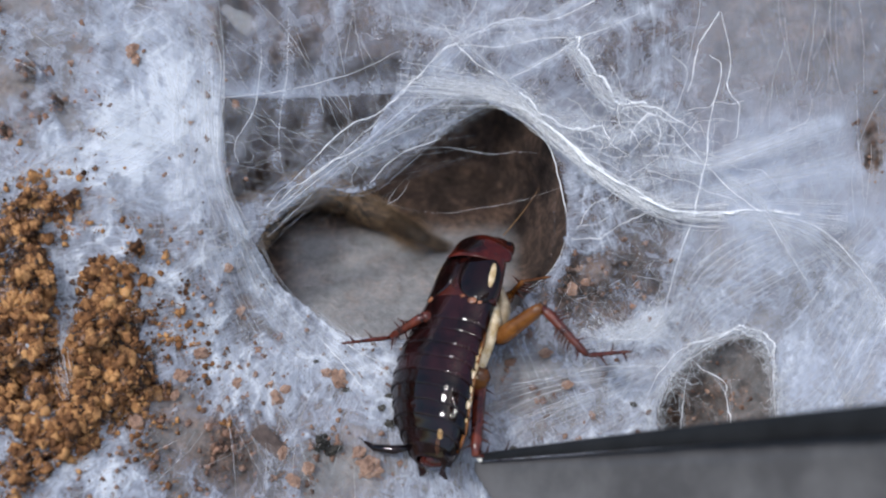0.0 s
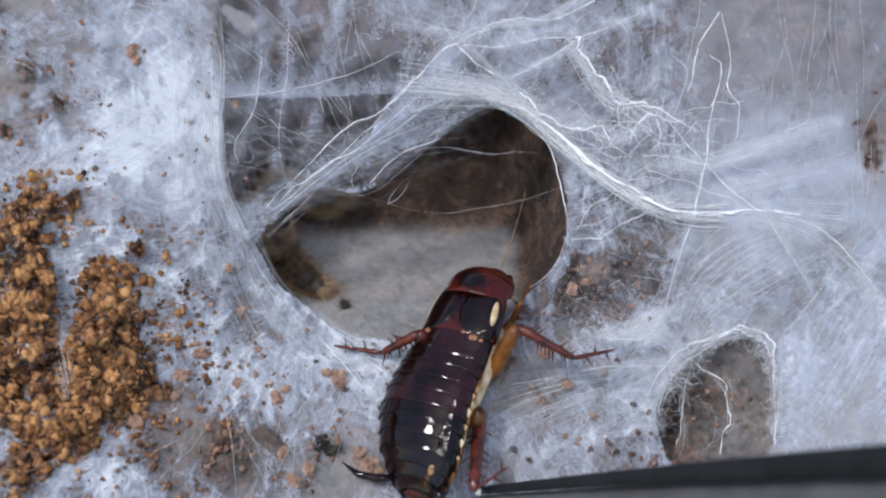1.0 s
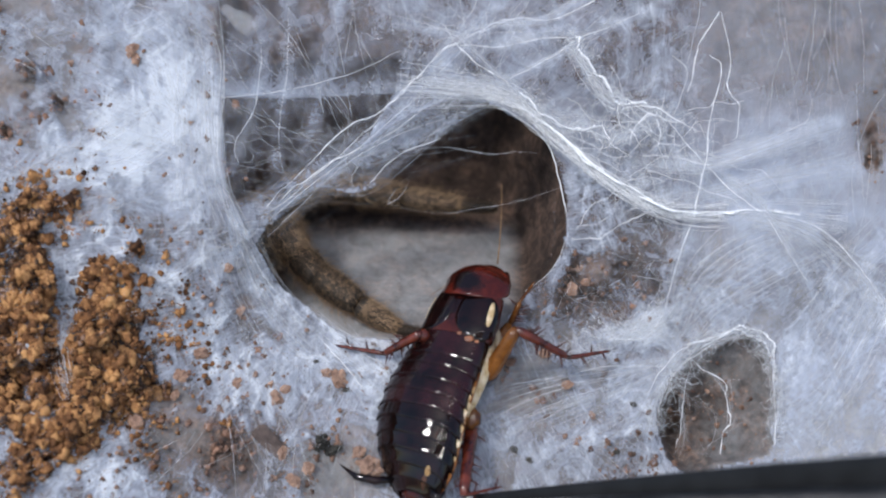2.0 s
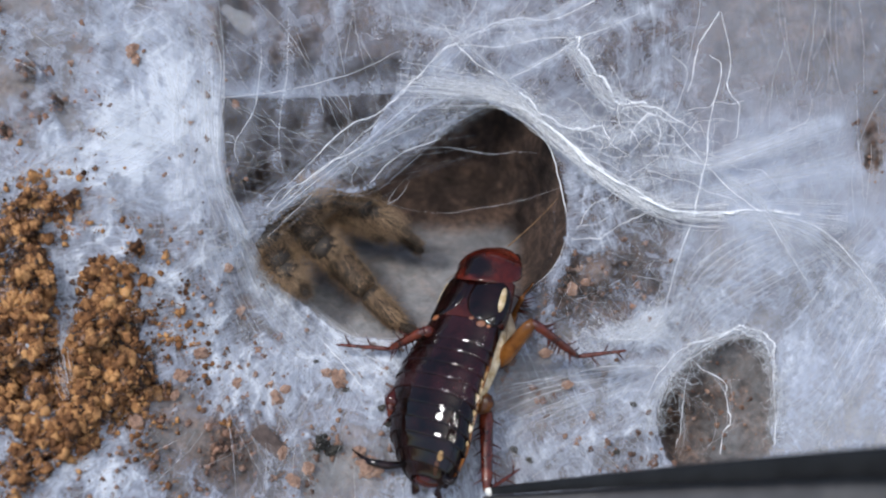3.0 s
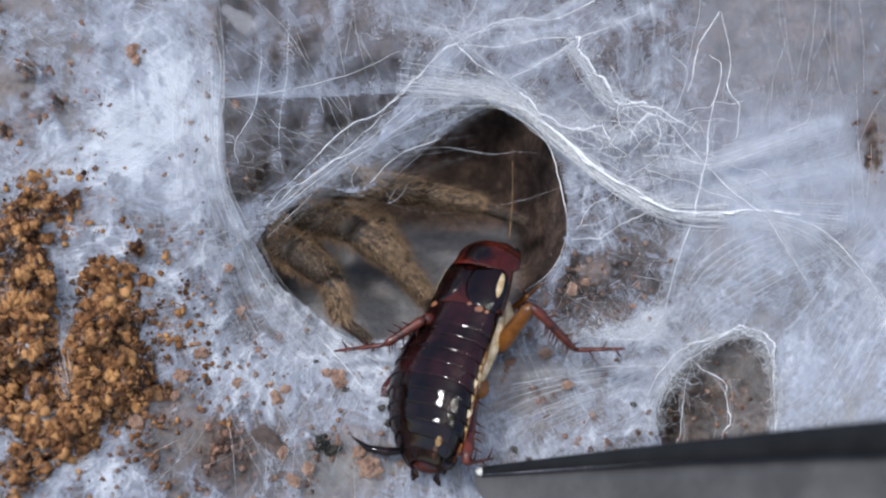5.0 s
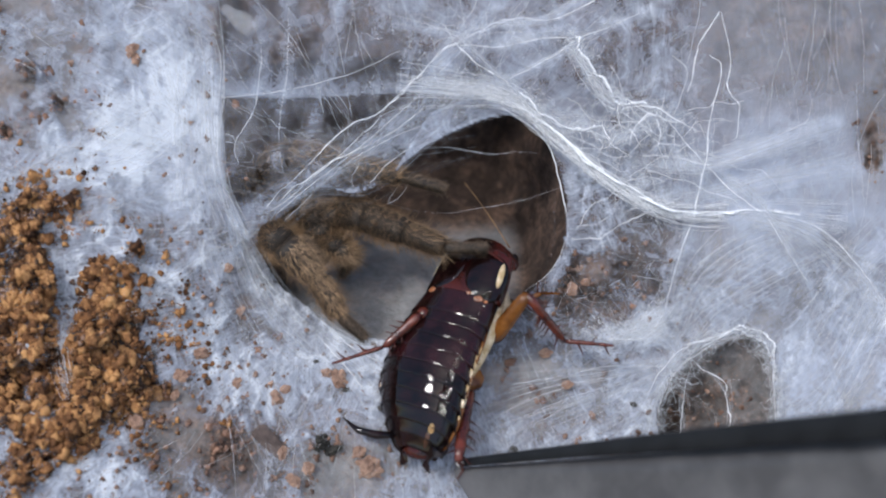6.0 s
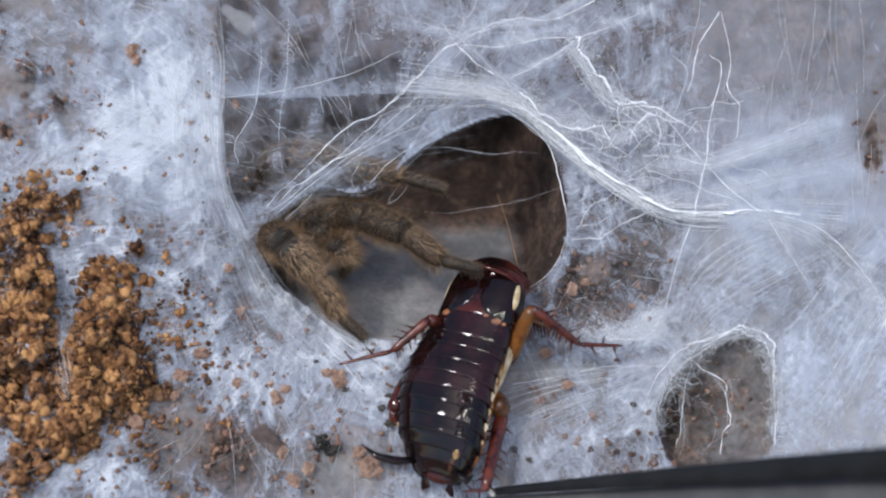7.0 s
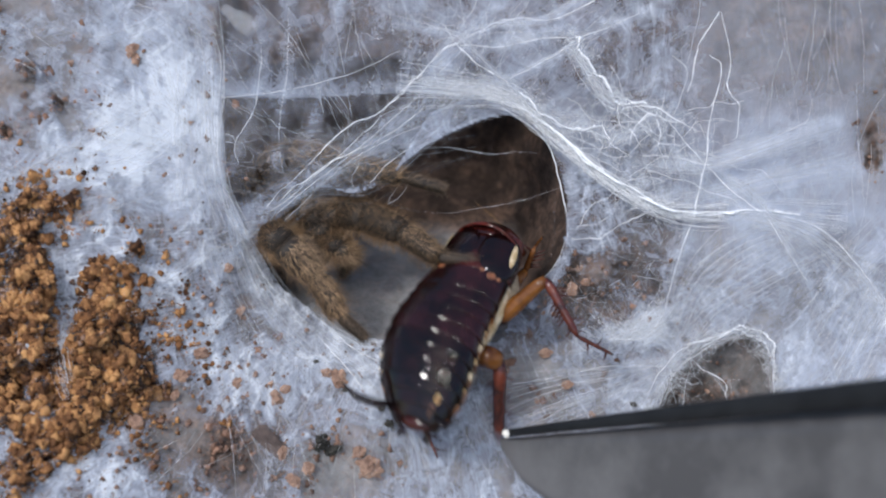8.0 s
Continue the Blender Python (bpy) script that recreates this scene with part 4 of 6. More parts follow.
# ---- crumbs ----
def scatter(count, seed, name, mat, where, sizes, label, sink=0.2):
    rng = np.random.RandomState(seed)
    shapes = [np.array(lump((0, 0, 0), 1, k + seed, (1, 0.85, 0.8), 1.0, 2)[0]) for k in range(12)]
    sf = np.array(lump((0, 0, 0), 1, seed)[1])
    x, y = rng.uniform(-60, 1628, count * 130), rng.uniform(-40, 920, count * 130)
    ok = rng.rand(count * 130) < where(x, y)
    x, y = x[ok][:count], y[ok][:count]
    verts, faces = [], []
    size = sizes[0] + (sizes[1] - sizes[0]) * rng.rand(len(x)) ** 7
    w = np.where(pick("dens", x, y) > 0.25, np.maximum(pick("soil", x, y), pick("sheet", x, y)), pick("soil", x, y))
    centres = at_many(x, y, w + size * UNIT / MM * (0.5 - sink))
    for k, c in enumerate(centres):
        sv = shapes[rng.randint(12)]
        turn = np.array(Euler(rng.uniform(0, 6.28, 3)).to_matrix())
        verts.append(sv @ turn.T * size[k] * UNIT + c)
        faces.append(sf + k * len(sv))
    ob = part(name, (np.vstack(verts).tolist(), np.vstack(faces).tolist()), mat)
    return tagged(ob, label, "soil crumbs", kind="stuff")


scatter(8600, 1, "loose_soil", CRUMB, lambda x, y: 0.9 * np.sqrt(pick("bare", x, y)) * (x < 900) * (y > 300), (1.3, 11), "loose orange-brown soil crumbs piled on the bank")
scatter(3300, 2, "scattered_soil", CRUMB_GREY, lambda x, y: (pick("mouth", x, y) > 3) * (0.4 * (y > 480) * (x < 720) + 0.12 * (x < 400) + 0.5 * blob(x, y, 420, 800, 140, 80)) * (0.2 + smooth01(1.5 * fbm(x, y, 90, 3, 41))) + 0.95 * blob(x, y, 1020, 510, 58, 45) + 0.9 * pick("bare", x, y) * (x < 300) * (y < 320) + 0.6 * blob(x, y, 1265, 730, 80, 80) + 0.6 * blob(x, y, 1545, 260, 25, 55) + 0.7 * blob(x, y, 1125, 822, 85, 42) + 0.12 * blob(x, y, 1080, 520, 90, 70),
        (0.8, 5.5), "small orange-brown crumbs scattered over the web")

scatter(1150, 6, "strewn_soil", CRUMB, lambda x, y: (x < 420) * (pick("bare", x, y) < 0.5) * smooth01(0.3 + 1.6 * fbm(x, y, 50, 4, 71)) * np.clip(blob(x, y, 235, 640, 120, 150) + 0.8 * blob(x, y, 60, 370, 110, 70) + 0.7 * blob(x, y, 230, 420, 60, 60) + 0.5 * blob(x, y, 310, 560, 50, 60) + 0.25 * blob(x, y, 330, 800, 150, 80), 0, 1),
        (1.0, 7), "orange-brown soil crumbs strewn on the silk round the heap")

def bury(count, seed, where, sizes, mat, name, label):
    """Crumbs caught under the silk, showing through it."""
    keep = MAPS["soil"].copy()
    MAPS["soil"] = MAPS["sheet"] - 0.5
    thin, MAPS["dens"] = MAPS["dens"], MAPS["dens"] * 0
    ob = scatter(count, seed, name, mat, where, sizes, label)
    MAPS["soil"], MAPS["dens"] = keep, thin
    return ob


bury(2200, 12, lambda x, y: (pick("mouth", x, y) > 30) * (pick("side", x, y) > 10) * smooth01(0.1 + 1.8 * fbm(x, y, 60, 4, 55)) * np.clip(blob(x, y, 60, 170, 140, 110) + 0.9 * blob(x, y, 70, 350, 110, 60) + 0.5 * blob(x, y, 330, 420, 70, 220) + 0.6 * blob(x, y, 420, 760, 200, 130) + 0.5 * blob(x, y, 1080, 500, 70, 80) + 0.35 * blob(x, y, 950, 680, 110, 70) + 0.5 * blob(x, y, 1150, 830, 120, 40), 0, 1),
     (1.2, 9), CRUMB_RED, "buried_soil", "reddish soil crumbs showing dimly through the silk")

CLODS = [(357, 627, 15), (420, 678, 11), (490, 705, 16), (505, 690, 10), (545, 830, 13), (655, 825, 24), (635, 800, 14), (600, 672, 18), (580, 660, 12),
         (232, 90, 15), (240, 105, 11), (1004, 682, 11), (1012, 512, 13), (1036, 500, 9), (405, 475, 11), (240, 750, 17), (320, 665, 15), (425, 550, 10),
         (1048, 735, 8), (965, 625, 12), (500, 800, 13), (520, 850, 15), (310, 700, 10)]
for i, (cx, cy, r) in enumerate(CLODS):
    w = float(sheet_depth(np.array(float(cx)), np.array(float(cy))))
    place = Matrix.Translation(at(cx, cy, w + r * UNIT / MM * 0.1)) @ FACE @ pose(0, 0, 0, 12 * math.sin(i), 12 * math.cos(i), 67 * i) @ pose(0, 0, 0)
    ob = part("soil_clod", clod(r * UNIT, i, (1, 0.78, 0.6)), CRUMB_GREY, smooth=False)
    ob.matrix_world = place
    tagged(ob, "rough orange-brown clod of soil caught in the silk", "soil clod", "clods on the web")
rng = np.random.RandomState(77)
heap = []
while len(heap) < 36:
    cx, cy = rng.uniform(0, 300), rng.uniform(380, 800)
    r = rng.uniform(8, 17)
    if pick("bare", cx, cy) > 0.6 and all(math.hypot(cx - q[0], cy - q[1]) > 0.9 * (r + q[2]) for q in heap):
        heap.append((cx, cy, r))
for i, (cx, cy, r) in enumerate(heap):
    ob = part("soil_clod", clod(r * UNIT, i + 40, (1, 0.85, 0.75), 4), CRUMB, smooth=False)
    ob.matrix_world = Matrix.Translation(at(cx, cy, float(pick("soil", cx, cy)) - 0.05 * r * UNIT / MM)) @ FACE @ pose(0, 0, 0, 0, 0, 50 * i)
    tagged(ob, "large crumbly orange-brown clod lying in the soil heap", "soil clod", "clods in the heap")


def build_chip():
    """A flat splinter of bark, half under the silk."""
    verts, faces = lump((0, 0, 0), 1.0, 91, (34 * UNIT, 15 * UNIT, 6 * UNIT), 0.45, 4)
    ob = part("bark_chip", (verts, faces), BARK, smooth=False)
    ob.matrix_world = Matrix.Translation(at(480, 783, float(pick("sheet", 480, 783)) + 0.4)) @ FACE @ pose(0, 0, 0, 0, 0, -42)
    tagged(ob, "dark grey-brown chip of bark half sunk in the silk", "bark chip")


build_chip()
for cx, cy, r in ((1122, 716, 5), (908, 795, 6), (936, 815, 5), (690, 750, 8), (676, 722, 6), (688, 700, 5), (612, 690, 5), (1090, 800, 5), (560, 640, 4), (566, 778, 7), (576, 788, 9), (588, 797, 8), (562, 795, 6), (598, 793, 6), (574, 772, 5), (580, 801, 6)):
    w = float(sheet_depth(np.array(float(cx)), np.array(float(cy))))
    ob = part("dark_crumb", lump(tuple(at(cx, cy, w + 0.15)), r * UNIT, cx, (1, 0.8, 0.8), 0.9, 3), BLACK_BIT, smooth=False)
    tagged(ob, "blackish crumb of debris lying on the web", "debris crumb", "dark debris on the web")


# ---- cockroach ----
def half_width(y):
    return np.interp(y, [-13.9, -13.2, -12, -9.6, -6, -2, 1.5, 4, 7, 9.7, 11.5, 13.4, 14.4], [1.7, 2.7, 3.7, 4.95, 5.5, 5.35, 4.9, 4.7, 4.6, 4.2, 3.9, 2.9, 0.8])


def spine(y):
    """The back's arch: it sinks towards the tail and the head."""
    return -0.017 * np.minimum(y + 1.0, 0) ** 2 - 0.006 * np.maximum(y - 3.0, 0) ** 2


def on_back(y, a, out=0.0, thick=0.5):
    """A point of the back (millimetres): along the body, degrees to the side, and out from it."""
    w, a = float(half_width(y)) + out, radians(a)
    return Vector((w * math.sin(a), y, float(spine(y)) + w * thick * math.cos(a) + 0.3 * out * math.cos(a))) * MM


def plate(y0, y1, lip=0.1, thick=0.5, around=100, rows=8, cols=34, sweep=0.9, sink=0.1):
    """One curved back plate from its front edge y0 to its rear edge y1, lapping over the next; its corners sweep back."""
    verts, faces = [], []
    steps = [(t, -sink + (sink + 0.02) * t ** 0.6 + lip * t ** 5) for t in np.linspace(0, 1, rows)] + [(1.015, 0.7 * lip), (1.02, 0.2 * lip), (0.95, -0.1), (0.7, -0.35)]
    for t, g in steps:
        for k in range(cols + 1):
            a = -around + 2 * around * k / cols
            side = abs(a) / around
            back = sweep * side ** 2.5 + 0.07 * noise.noise(Vector((a / 22, y0 * 1.7, 0.3)))
            verts.append(on_back(y0 + (y1 - y0) * t - back, a, g * (1 + 1.2 * side ** 3) + 0.05 * noise.noise(Vector((a / 30, y0 * 2.3 + t, 1.7))), thick))
    for r in range(len(steps) - 1):
        for k in range(cols):
            q = r * (cols + 1) + k
            faces.append((q, q + 1, q + cols + 2, q + cols + 1))
    return verts, faces


def lobe(yc, half, ac, spread, proud=0.1, base=0.0, thick=0.5, power=2.5, skew=0.0, rings=8, cols=28):
    """A rounded plate lying on the back, its rim turned down."""
    verts, faces = [on_back(yc, ac, base + proud, thick)], []
    levels = [(r / rings, base + proud * (1 - (r / rings) ** 6)) for r in range(1, rings + 1)] + [(1.005, base - 0.12), (0.96, base - 0.3)]
    for r, g in levels:
        for k in range(cols):
            q = 2 * math.pi * k / cols
            c, d = math.cos(q), math.sin(q)
            n = r / (abs(c) ** power + abs(d) ** power) ** (1 / power)
            verts.append(on_back(yc + half * n * d - skew * n * c, ac + spread * n * c, g, thick))
    for k in range(cols):
        faces.append((0, 1 + k, 1 + (k + 1) % cols))
    for i in range(len(levels) - 1):
        for k in range(cols):
            m = (k + 1) % cols
            faces.append((1 + i * cols + k, 1 + (i + 1) * cols + k, 1 + (i + 1) * cols + m, 1 + i * cols + m))
    return verts, faces


def hood(rings=14, cols=40):
    """The domed neck shield, its rim curled under."""
    verts, faces = [Vector((0, 11.2, 2.5)) * MM], []
    levels = [(r / rings, 1.0) for r in range(1, rings + 1)] + [(1.0, 0.0), (0.93, -1.0)]
    for r, side in levels:
        for k in range(cols):
            q = 2 * math.pi * k / cols
            c, d = math.cos(q), math.sin(q)
            n = r / (abs(c) ** 2.4 + abs(d) ** 2.4) ** (1 / 2.4)
            z = 2.5 - (2.5 if d > 0 else 2.5 - 2.0 * d * d) * min(n, 1) ** 2.6 * (1 if d > 0 else abs(c) ** 1.2 + 0.14)
            z += 0.1 * math.exp(-((n - 0.93) / 0.05) ** 2) * max(-d, 0) - 0.35 * max(d, 0) * n
            z -= 0.22 * (side < 1) + 0.1 * (side < 0)
            verts.append(Vector((4.2 * n * c * (1 - 0.22 * max(d, 0) ** 2 * n), 11.2 + (3.2 if d > 0 else 2.6) * n * d, z)) * MM)
    for k in range(cols):
        faces.append((0, 1 + k, 1 + (k + 1) % cols))
    for i in range(len(levels) - 1):
        for k in range(cols):
            m = (k + 1) % cols
            faces.append((1 + i * cols + k, 1 + (i + 1) * cols + k, 1 + (i + 1) * cols + m, 1 + i * cols + m))
    return verts, faces


def ellipsoid(c, r, rows=10, cols=14):
    verts, faces = [], []
    for i in range(rows + 1):
        b = math.pi * i / rows
        for k in range(cols):
            a = 2 * math.pi * k / cols
            verts.append(Vector((c[0] + r[0] * math.sin(b) * math.cos(a), c[1] + r[1] * math.cos(b), c[2] + r[2] * math.sin(b) * math.sin(a))) * MM)
    for i in range(rows):
        for k in range(cols):
            q = (k + 1) % cols
            faces.append((i * cols + k, i * cols + q, (i + 1) * cols + q, (i + 1) * cols + k))
    return verts, faces


def limb(length, r0, r1, belly=1.0, flat=1.0):
    """A leg segment along +y (millimetres)."""
    s = np.linspace(0, 1, 9)
    r = (r0 + (r1 - r0) * s) * (1 + (belly - 1) * np.sin(math.pi * s))
    r[0] *= 0.6
    r[-1] *= 0.75
    r = r * 1.22
    v, f = tube(np.stack([0 * s, length * s, 0 * s], -1) * MM, r * MM, 8)
    pieces = [([Vector((p[0], p[1], p[2] * flat)) for p in v], f)]
    return joined(pieces)


def add_spines(leg_part, length, r0, r1, spines, seed):
    """Stiff bristles along a leg segment."""
    rng = np.random.RandomState(seed)
    shape = tube(np.array([(0, 0, 0), (0, 0.7, 0.04), (0, 1.45, 0)]) * MM, np.array([0.15, 0.1, 0.02]) * MM, 4)
    me = make_mesh("spine", shape[0], shape[1], LEG_RED)
    for k in range(spines):
        y = length * (0.15 + 0.8 * (k + 0.5) / spines)
        a = rng.choice([0.2, 2.9, -0.5, 3.6]) + rng.normal(0, 0.3)
        rr = 1.22 * (r0 + (r1 - r0) * y / length) * 0.6
        base = Vector((math.cos(a) * rr, y, math.sin(a) * rr)) * MM
        ob = new("spine", me)
        ob.parent = leg_part
        ob.matrix_basis = along(base, base + Vector((math.cos(a), 0.55, math.sin(a))) * MM, Vector((0.1, 0.2, 1)))


def bend(y):
    """How far the abdomen curves aside (y and result in millimetres)."""
    return -1.2 * math.sin(math.pi * min(1.0, max(0.0, (y + 13.5) / 19.0))) ** 1.2


def curve_body(ob):
    """Gives a part of the body the abdomen's curve."""
    if ob.matrix_basis.translation.length > 0:
        ob.matrix_basis.translation.x += bend(ob.matrix_basis.translation.y / MM) * MM
    else:
        for v in ob.data.vertices:
            v.co.x += bend(v.co.y / MM) * MM
    for child in ob.children:
        curve_body(child)


def build_roach():
    root = new("cockroach")
    tagged(root, "glossy dark red-brown short-winged cockroach held at the burrow mouth", "cockroach")
    parts = {}
    cap = part("pronotum", hood(), SHELL_HOOD, root, "glossy red-brown domed neck shield with a dark centre")
    parts["cap"] = cap
    head = part("head", ellipsoid((0.2, 13.0, -1.2), (2.4, 1.7, 1.7)), SHELL_RED, root)
    parts["head"] = head
    for sx in (-1, 1):
        part("eye", ellipsoid((0.2 + sx * 2.2, 13.3, -1.0), (0.5, 0.8, 0.8), 6, 8), SHELL_DARK, head)
    parts["mesonotum"] = part("mesonotum", plate(9.9, 4.4, 0.02, 0.5, 96, 12, 34, 0.2), SHELL_CHESTNUT, root, "rust-brown plate between the wing pads")
    for sx in (-1, 1):
        pad = part("wing_pad", lobe(6.75, 2.7, sx * 43, 40, 0.1, 0.04, 0.5, 2.5, sx * 0.5), SHELL_DARK, root, "short glossy black wing pad with a cream mark")
        part("cream_mark", lobe(7.3, 1.45, 59 if sx > 0 else -72, 6.5, 0.04, 0.15, 0.5, 2.2, sx * 0.3, 5, 18), CREAM, pad, "cream oval mark")
        for y, a, size in ((4.3, 22, 0.3), (3.95, 40, 0.6), (3.9, 54, 0.3))[1 if sx < 0 else 0:2 if sx < 0 else 3]:
            part("rust_spot", lobe(y, size * 0.6, sx * a, size * 12, 0.03, 0.09, 0.5, 2.0, 0.0, 4, 12), RUST, parts["mesonotum"])
    part("metanotum", plate(4.7, 1.6, 0.05, 0.5, 98, 8, 34, 0.5), SHELL_MAROON, root)
    edges = [1.9, 0.3, -1.3, -2.9, -4.5, -6.1, -7.7, -9.3, -10.8, -12.1, -13.2]
    for k, (a, b) in enumerate(zip(edges, edges[1:])):
        part("back_plate", plate(a + 0.4, b, 0.045 + 0.012 * k, 0.5, 100, 9, 36, 0.5 + 0.13 * k), SHELL_DARK if b < -6 else SHELL_MAROON, root)
    part("neck", ellipsoid((0, 9.5, 0.1), (3.8, 1.7, 1.9)), SHELL_RED, root)
    verts, faces = [], []
    levels = np.linspace(-13.2, 9.4, 26)
    for y in levels:
        w = float(half_width(y)) * 0.95
        for k in range(13):
            a = radians(90 + 180 * k / 12)
            verts.append(Vector((w * math.sin(a), y, 0.4 * w * math.cos(a) - 0.1 + float(spine(y)))) * MM)
    for i in range(len(levels) - 1):
        for k in range(12):
            q = i * 13 + k
            faces.append((q, q + 13, q + 14, q + 1))
    part("belly", (verts, faces), AMBER_DARK, root, "dark amber underside")
    for sx in (-1, 1):
        for k, y in enumerate((-1.2, -3.0, -4.7, -6.2, -8.0)):
            size = ((0.22, 1.0, 0.14), (0.32, 1.1, 0.2), (0.26, 0.8, 0.16), (0.3, 1.0, 0.18), (0.16, 0.6, 0.12))[k]
            spot = part("side_spot", ellipsoid((0, 0, 0), size, 8, 10), CREAM if k in (1, 3) else GOLD, root, "cream-gold spot on the side margin")
            spot.matrix_basis = Matrix.Translation(on_back(y - 0.5, sx * 94, -0.04)) @ pose(0, 0, 0, 0, sx * 50, sx * 4 * (k - 2))
        rim = [on_back(y, sx * 97, 0.02) / MM for y in np.linspace(1.0, -12.6, 16)]
        part("side_margin", tube(np.array([tuple(p) for p in rim]) * MM, np.array([0.1] + [0.2] * 14 + [0.08]) * MM, 8), AMBER, root, "amber side margin")
        coxa = [(sx * 3.7, 4.8, -0.9), (sx * 4.1, 2.8, -1.4), (sx * 4.4, 0.4, -1.7), (sx * 4.5, -1.8, -1.8), (sx * 4.5, -3.8, -1.8)]
        part("coxa", tube(np.array(spline(coxa, 4)) * MM, np.interp(np.linspace(0, 1, 17), [0, 0.25, 0.75, 1], [0.45, 0.95, 0.72, 0.4]) * MM, 12), CREAM, root, "cream leg base")
        part("coxa", tube(np.array(spline([(sx * 3.7, 6.8, -1.0), (sx * 4.1, 5.0, -2.0), (sx * 4.2, 3.0, -2.8), (sx * 4.1, 1.2, -3.2)], 4)) * MM, np.interp(np.linspace(0, 1, 13), [0, 0.4, 1], [0.3, 0.85, 0.45]) * MM, 12), PALE_SKIN, root, "pale grey-amber leg base")
        spread, rise = (2.0, 2.3) if sx < 0 else (0.7, 0.0)
        cercus = tube(np.array([(sx * 2.4, -12.3, -1.4), (sx * (2.4 + spread), -13.0, -1.4 + rise * 0.35), (sx * (2.4 + 2 * spread), -13.2, -1.4 + rise * 0.7), (sx * (2.4 + 3 * spread), -12.4, -1.4 + rise)]) * MM, np.array([0.3, 0.5, 0.4, 0.05]) * MM, 8)
        part("cercus", cercus, SHELL_DARK, root)
    part("tail_plate", ellipsoid((0.2, -13.0, -2.3), (2.0, 1.1, 0.8)), SHELL_CHESTNUT, root)
    part("tail_mark", lobe(-11.0, 0.5, 38, 5, 0.03, 0.09, 0.5, 2.0, 0, 5, 14), GOLD, root, "gold mark on the tail")
    part("tail_mark", lobe(-12.2, 0.8, 34, 5, 0.03, 0.09, 0.5, 2.0, 0, 5, 14), AMBER_DARK, root)
    for ob in root.children:
        if ob not in (cap, head):
            curve_body(ob)
    return root, parts


roach, roach_parts = build_roach()
MARK = on_back(7.3, 59, 0.15)
TAIL = Vector((0.0, -12.8, -1.4)) * MM

# time, place of the cream mark (x, y), place of the tail (x, y), roll of the body, nod of the neck shield
ROACH = [
    (0.0, 872, 487, 748, 826, -44, -26), (0.2, 877, 496, 752, 829, -44, -26), (0.5, 884, 530, 756, 864, -43, -24), (0.8, 880, 548, 742, 866, -36, -20),
    (1.0, 876, 556, 730, 868, -35, -18), (1.2, 868, 561, 720, 872, -35, -17), (1.5, 866, 571, 712, 886, -37, -15), (1.7, 864, 566, 716, 884, -38, -11), (2.2, 874, 552, 728, 870, -36, -9), (2.8, 888, 537, 745, 856, -34, -6),
    (3.0, 890, 531, 742, 856, -37, -4), (3.5, 891, 540, 730, 868, -40, -4), (4.0, 883, 531, 728, 858, -41, -5), (4.5, 883, 514, 727, 838, -41, -10),
    (4.7, 887, 509, 742, 838, -40, -12), (5.2, 886, 503, 735, 830, -37, -26), (5.8, 886, 493, 722, 825, -34, -46), (6.0, 887, 489, 716, 818, -34, -48), (6.5, 894, 499, 730, 824, -29, -48),
    (6.6, 908, 512, 750, 824, -27, -48), (6.8, 936, 536, 796, 816, -25, -46), (7.0, 915, 527, 768, 842, -26, -46), (7.1, 915, 530, 772, 846, -26, -46), (7.5, 917, 521, 760, 846, -26, -46), (7.7, 916, 498, 768, 812, -26, -46), (7.8, 917, 486, 774, 794, -26, -46),
    (7.9, 915, 477, 770, 780, -26, -48), (8.0, 910, 455, 735, 735, -27, -54)]


def track(rows, t):
    """The row's values at t, smoothly between the rows."""
    a = np.array(rows, float)
    ts, v = a[:, 0], a[:, 1:]
    if t <= ts[0]:
        return v[0]
    if t >= ts[-1]:
        return v[-1]
    i = int(np.searchsorted(ts, t, "right")) - 1
    h = ts[i + 1] - ts[i]
    s = (t - ts[i]) / h

    def slope(j):
        if j == 0 or j == len(ts) - 1:
            return np.zeros(v.shape[1])
        d0, d1 = (v[j] - v[j - 1]) / (ts[j] - ts[j - 1]), (v[j + 1] - v[j]) / (ts[j + 1] - ts[j])
        return np.where(d0 * d1 > 0, 2 * d0 * d1 / (d0 + d1 + np.where(d0 + d1 == 0, 1e-9, 0)), 0)
    m0, m1 = slope(i) * h, slope(i + 1) * h
    return (2 * s ** 3 - 3 * s * s + 1) * v[i] + (s ** 3 - 2 * s * s + s) * m0 + (3 * s * s - 2 * s ** 3) * v[i + 1] + (s ** 3 - s * s) * m1


def seen_from_eye(p):
    """Plan place over which a point lies."""
    d = p - EYE
    k = REACH / d.dot(FORE)
    return np.array((784 + d.dot(RIGHT) * k / UNIT, 441 - d.dot(RISE) * k / UNIT))


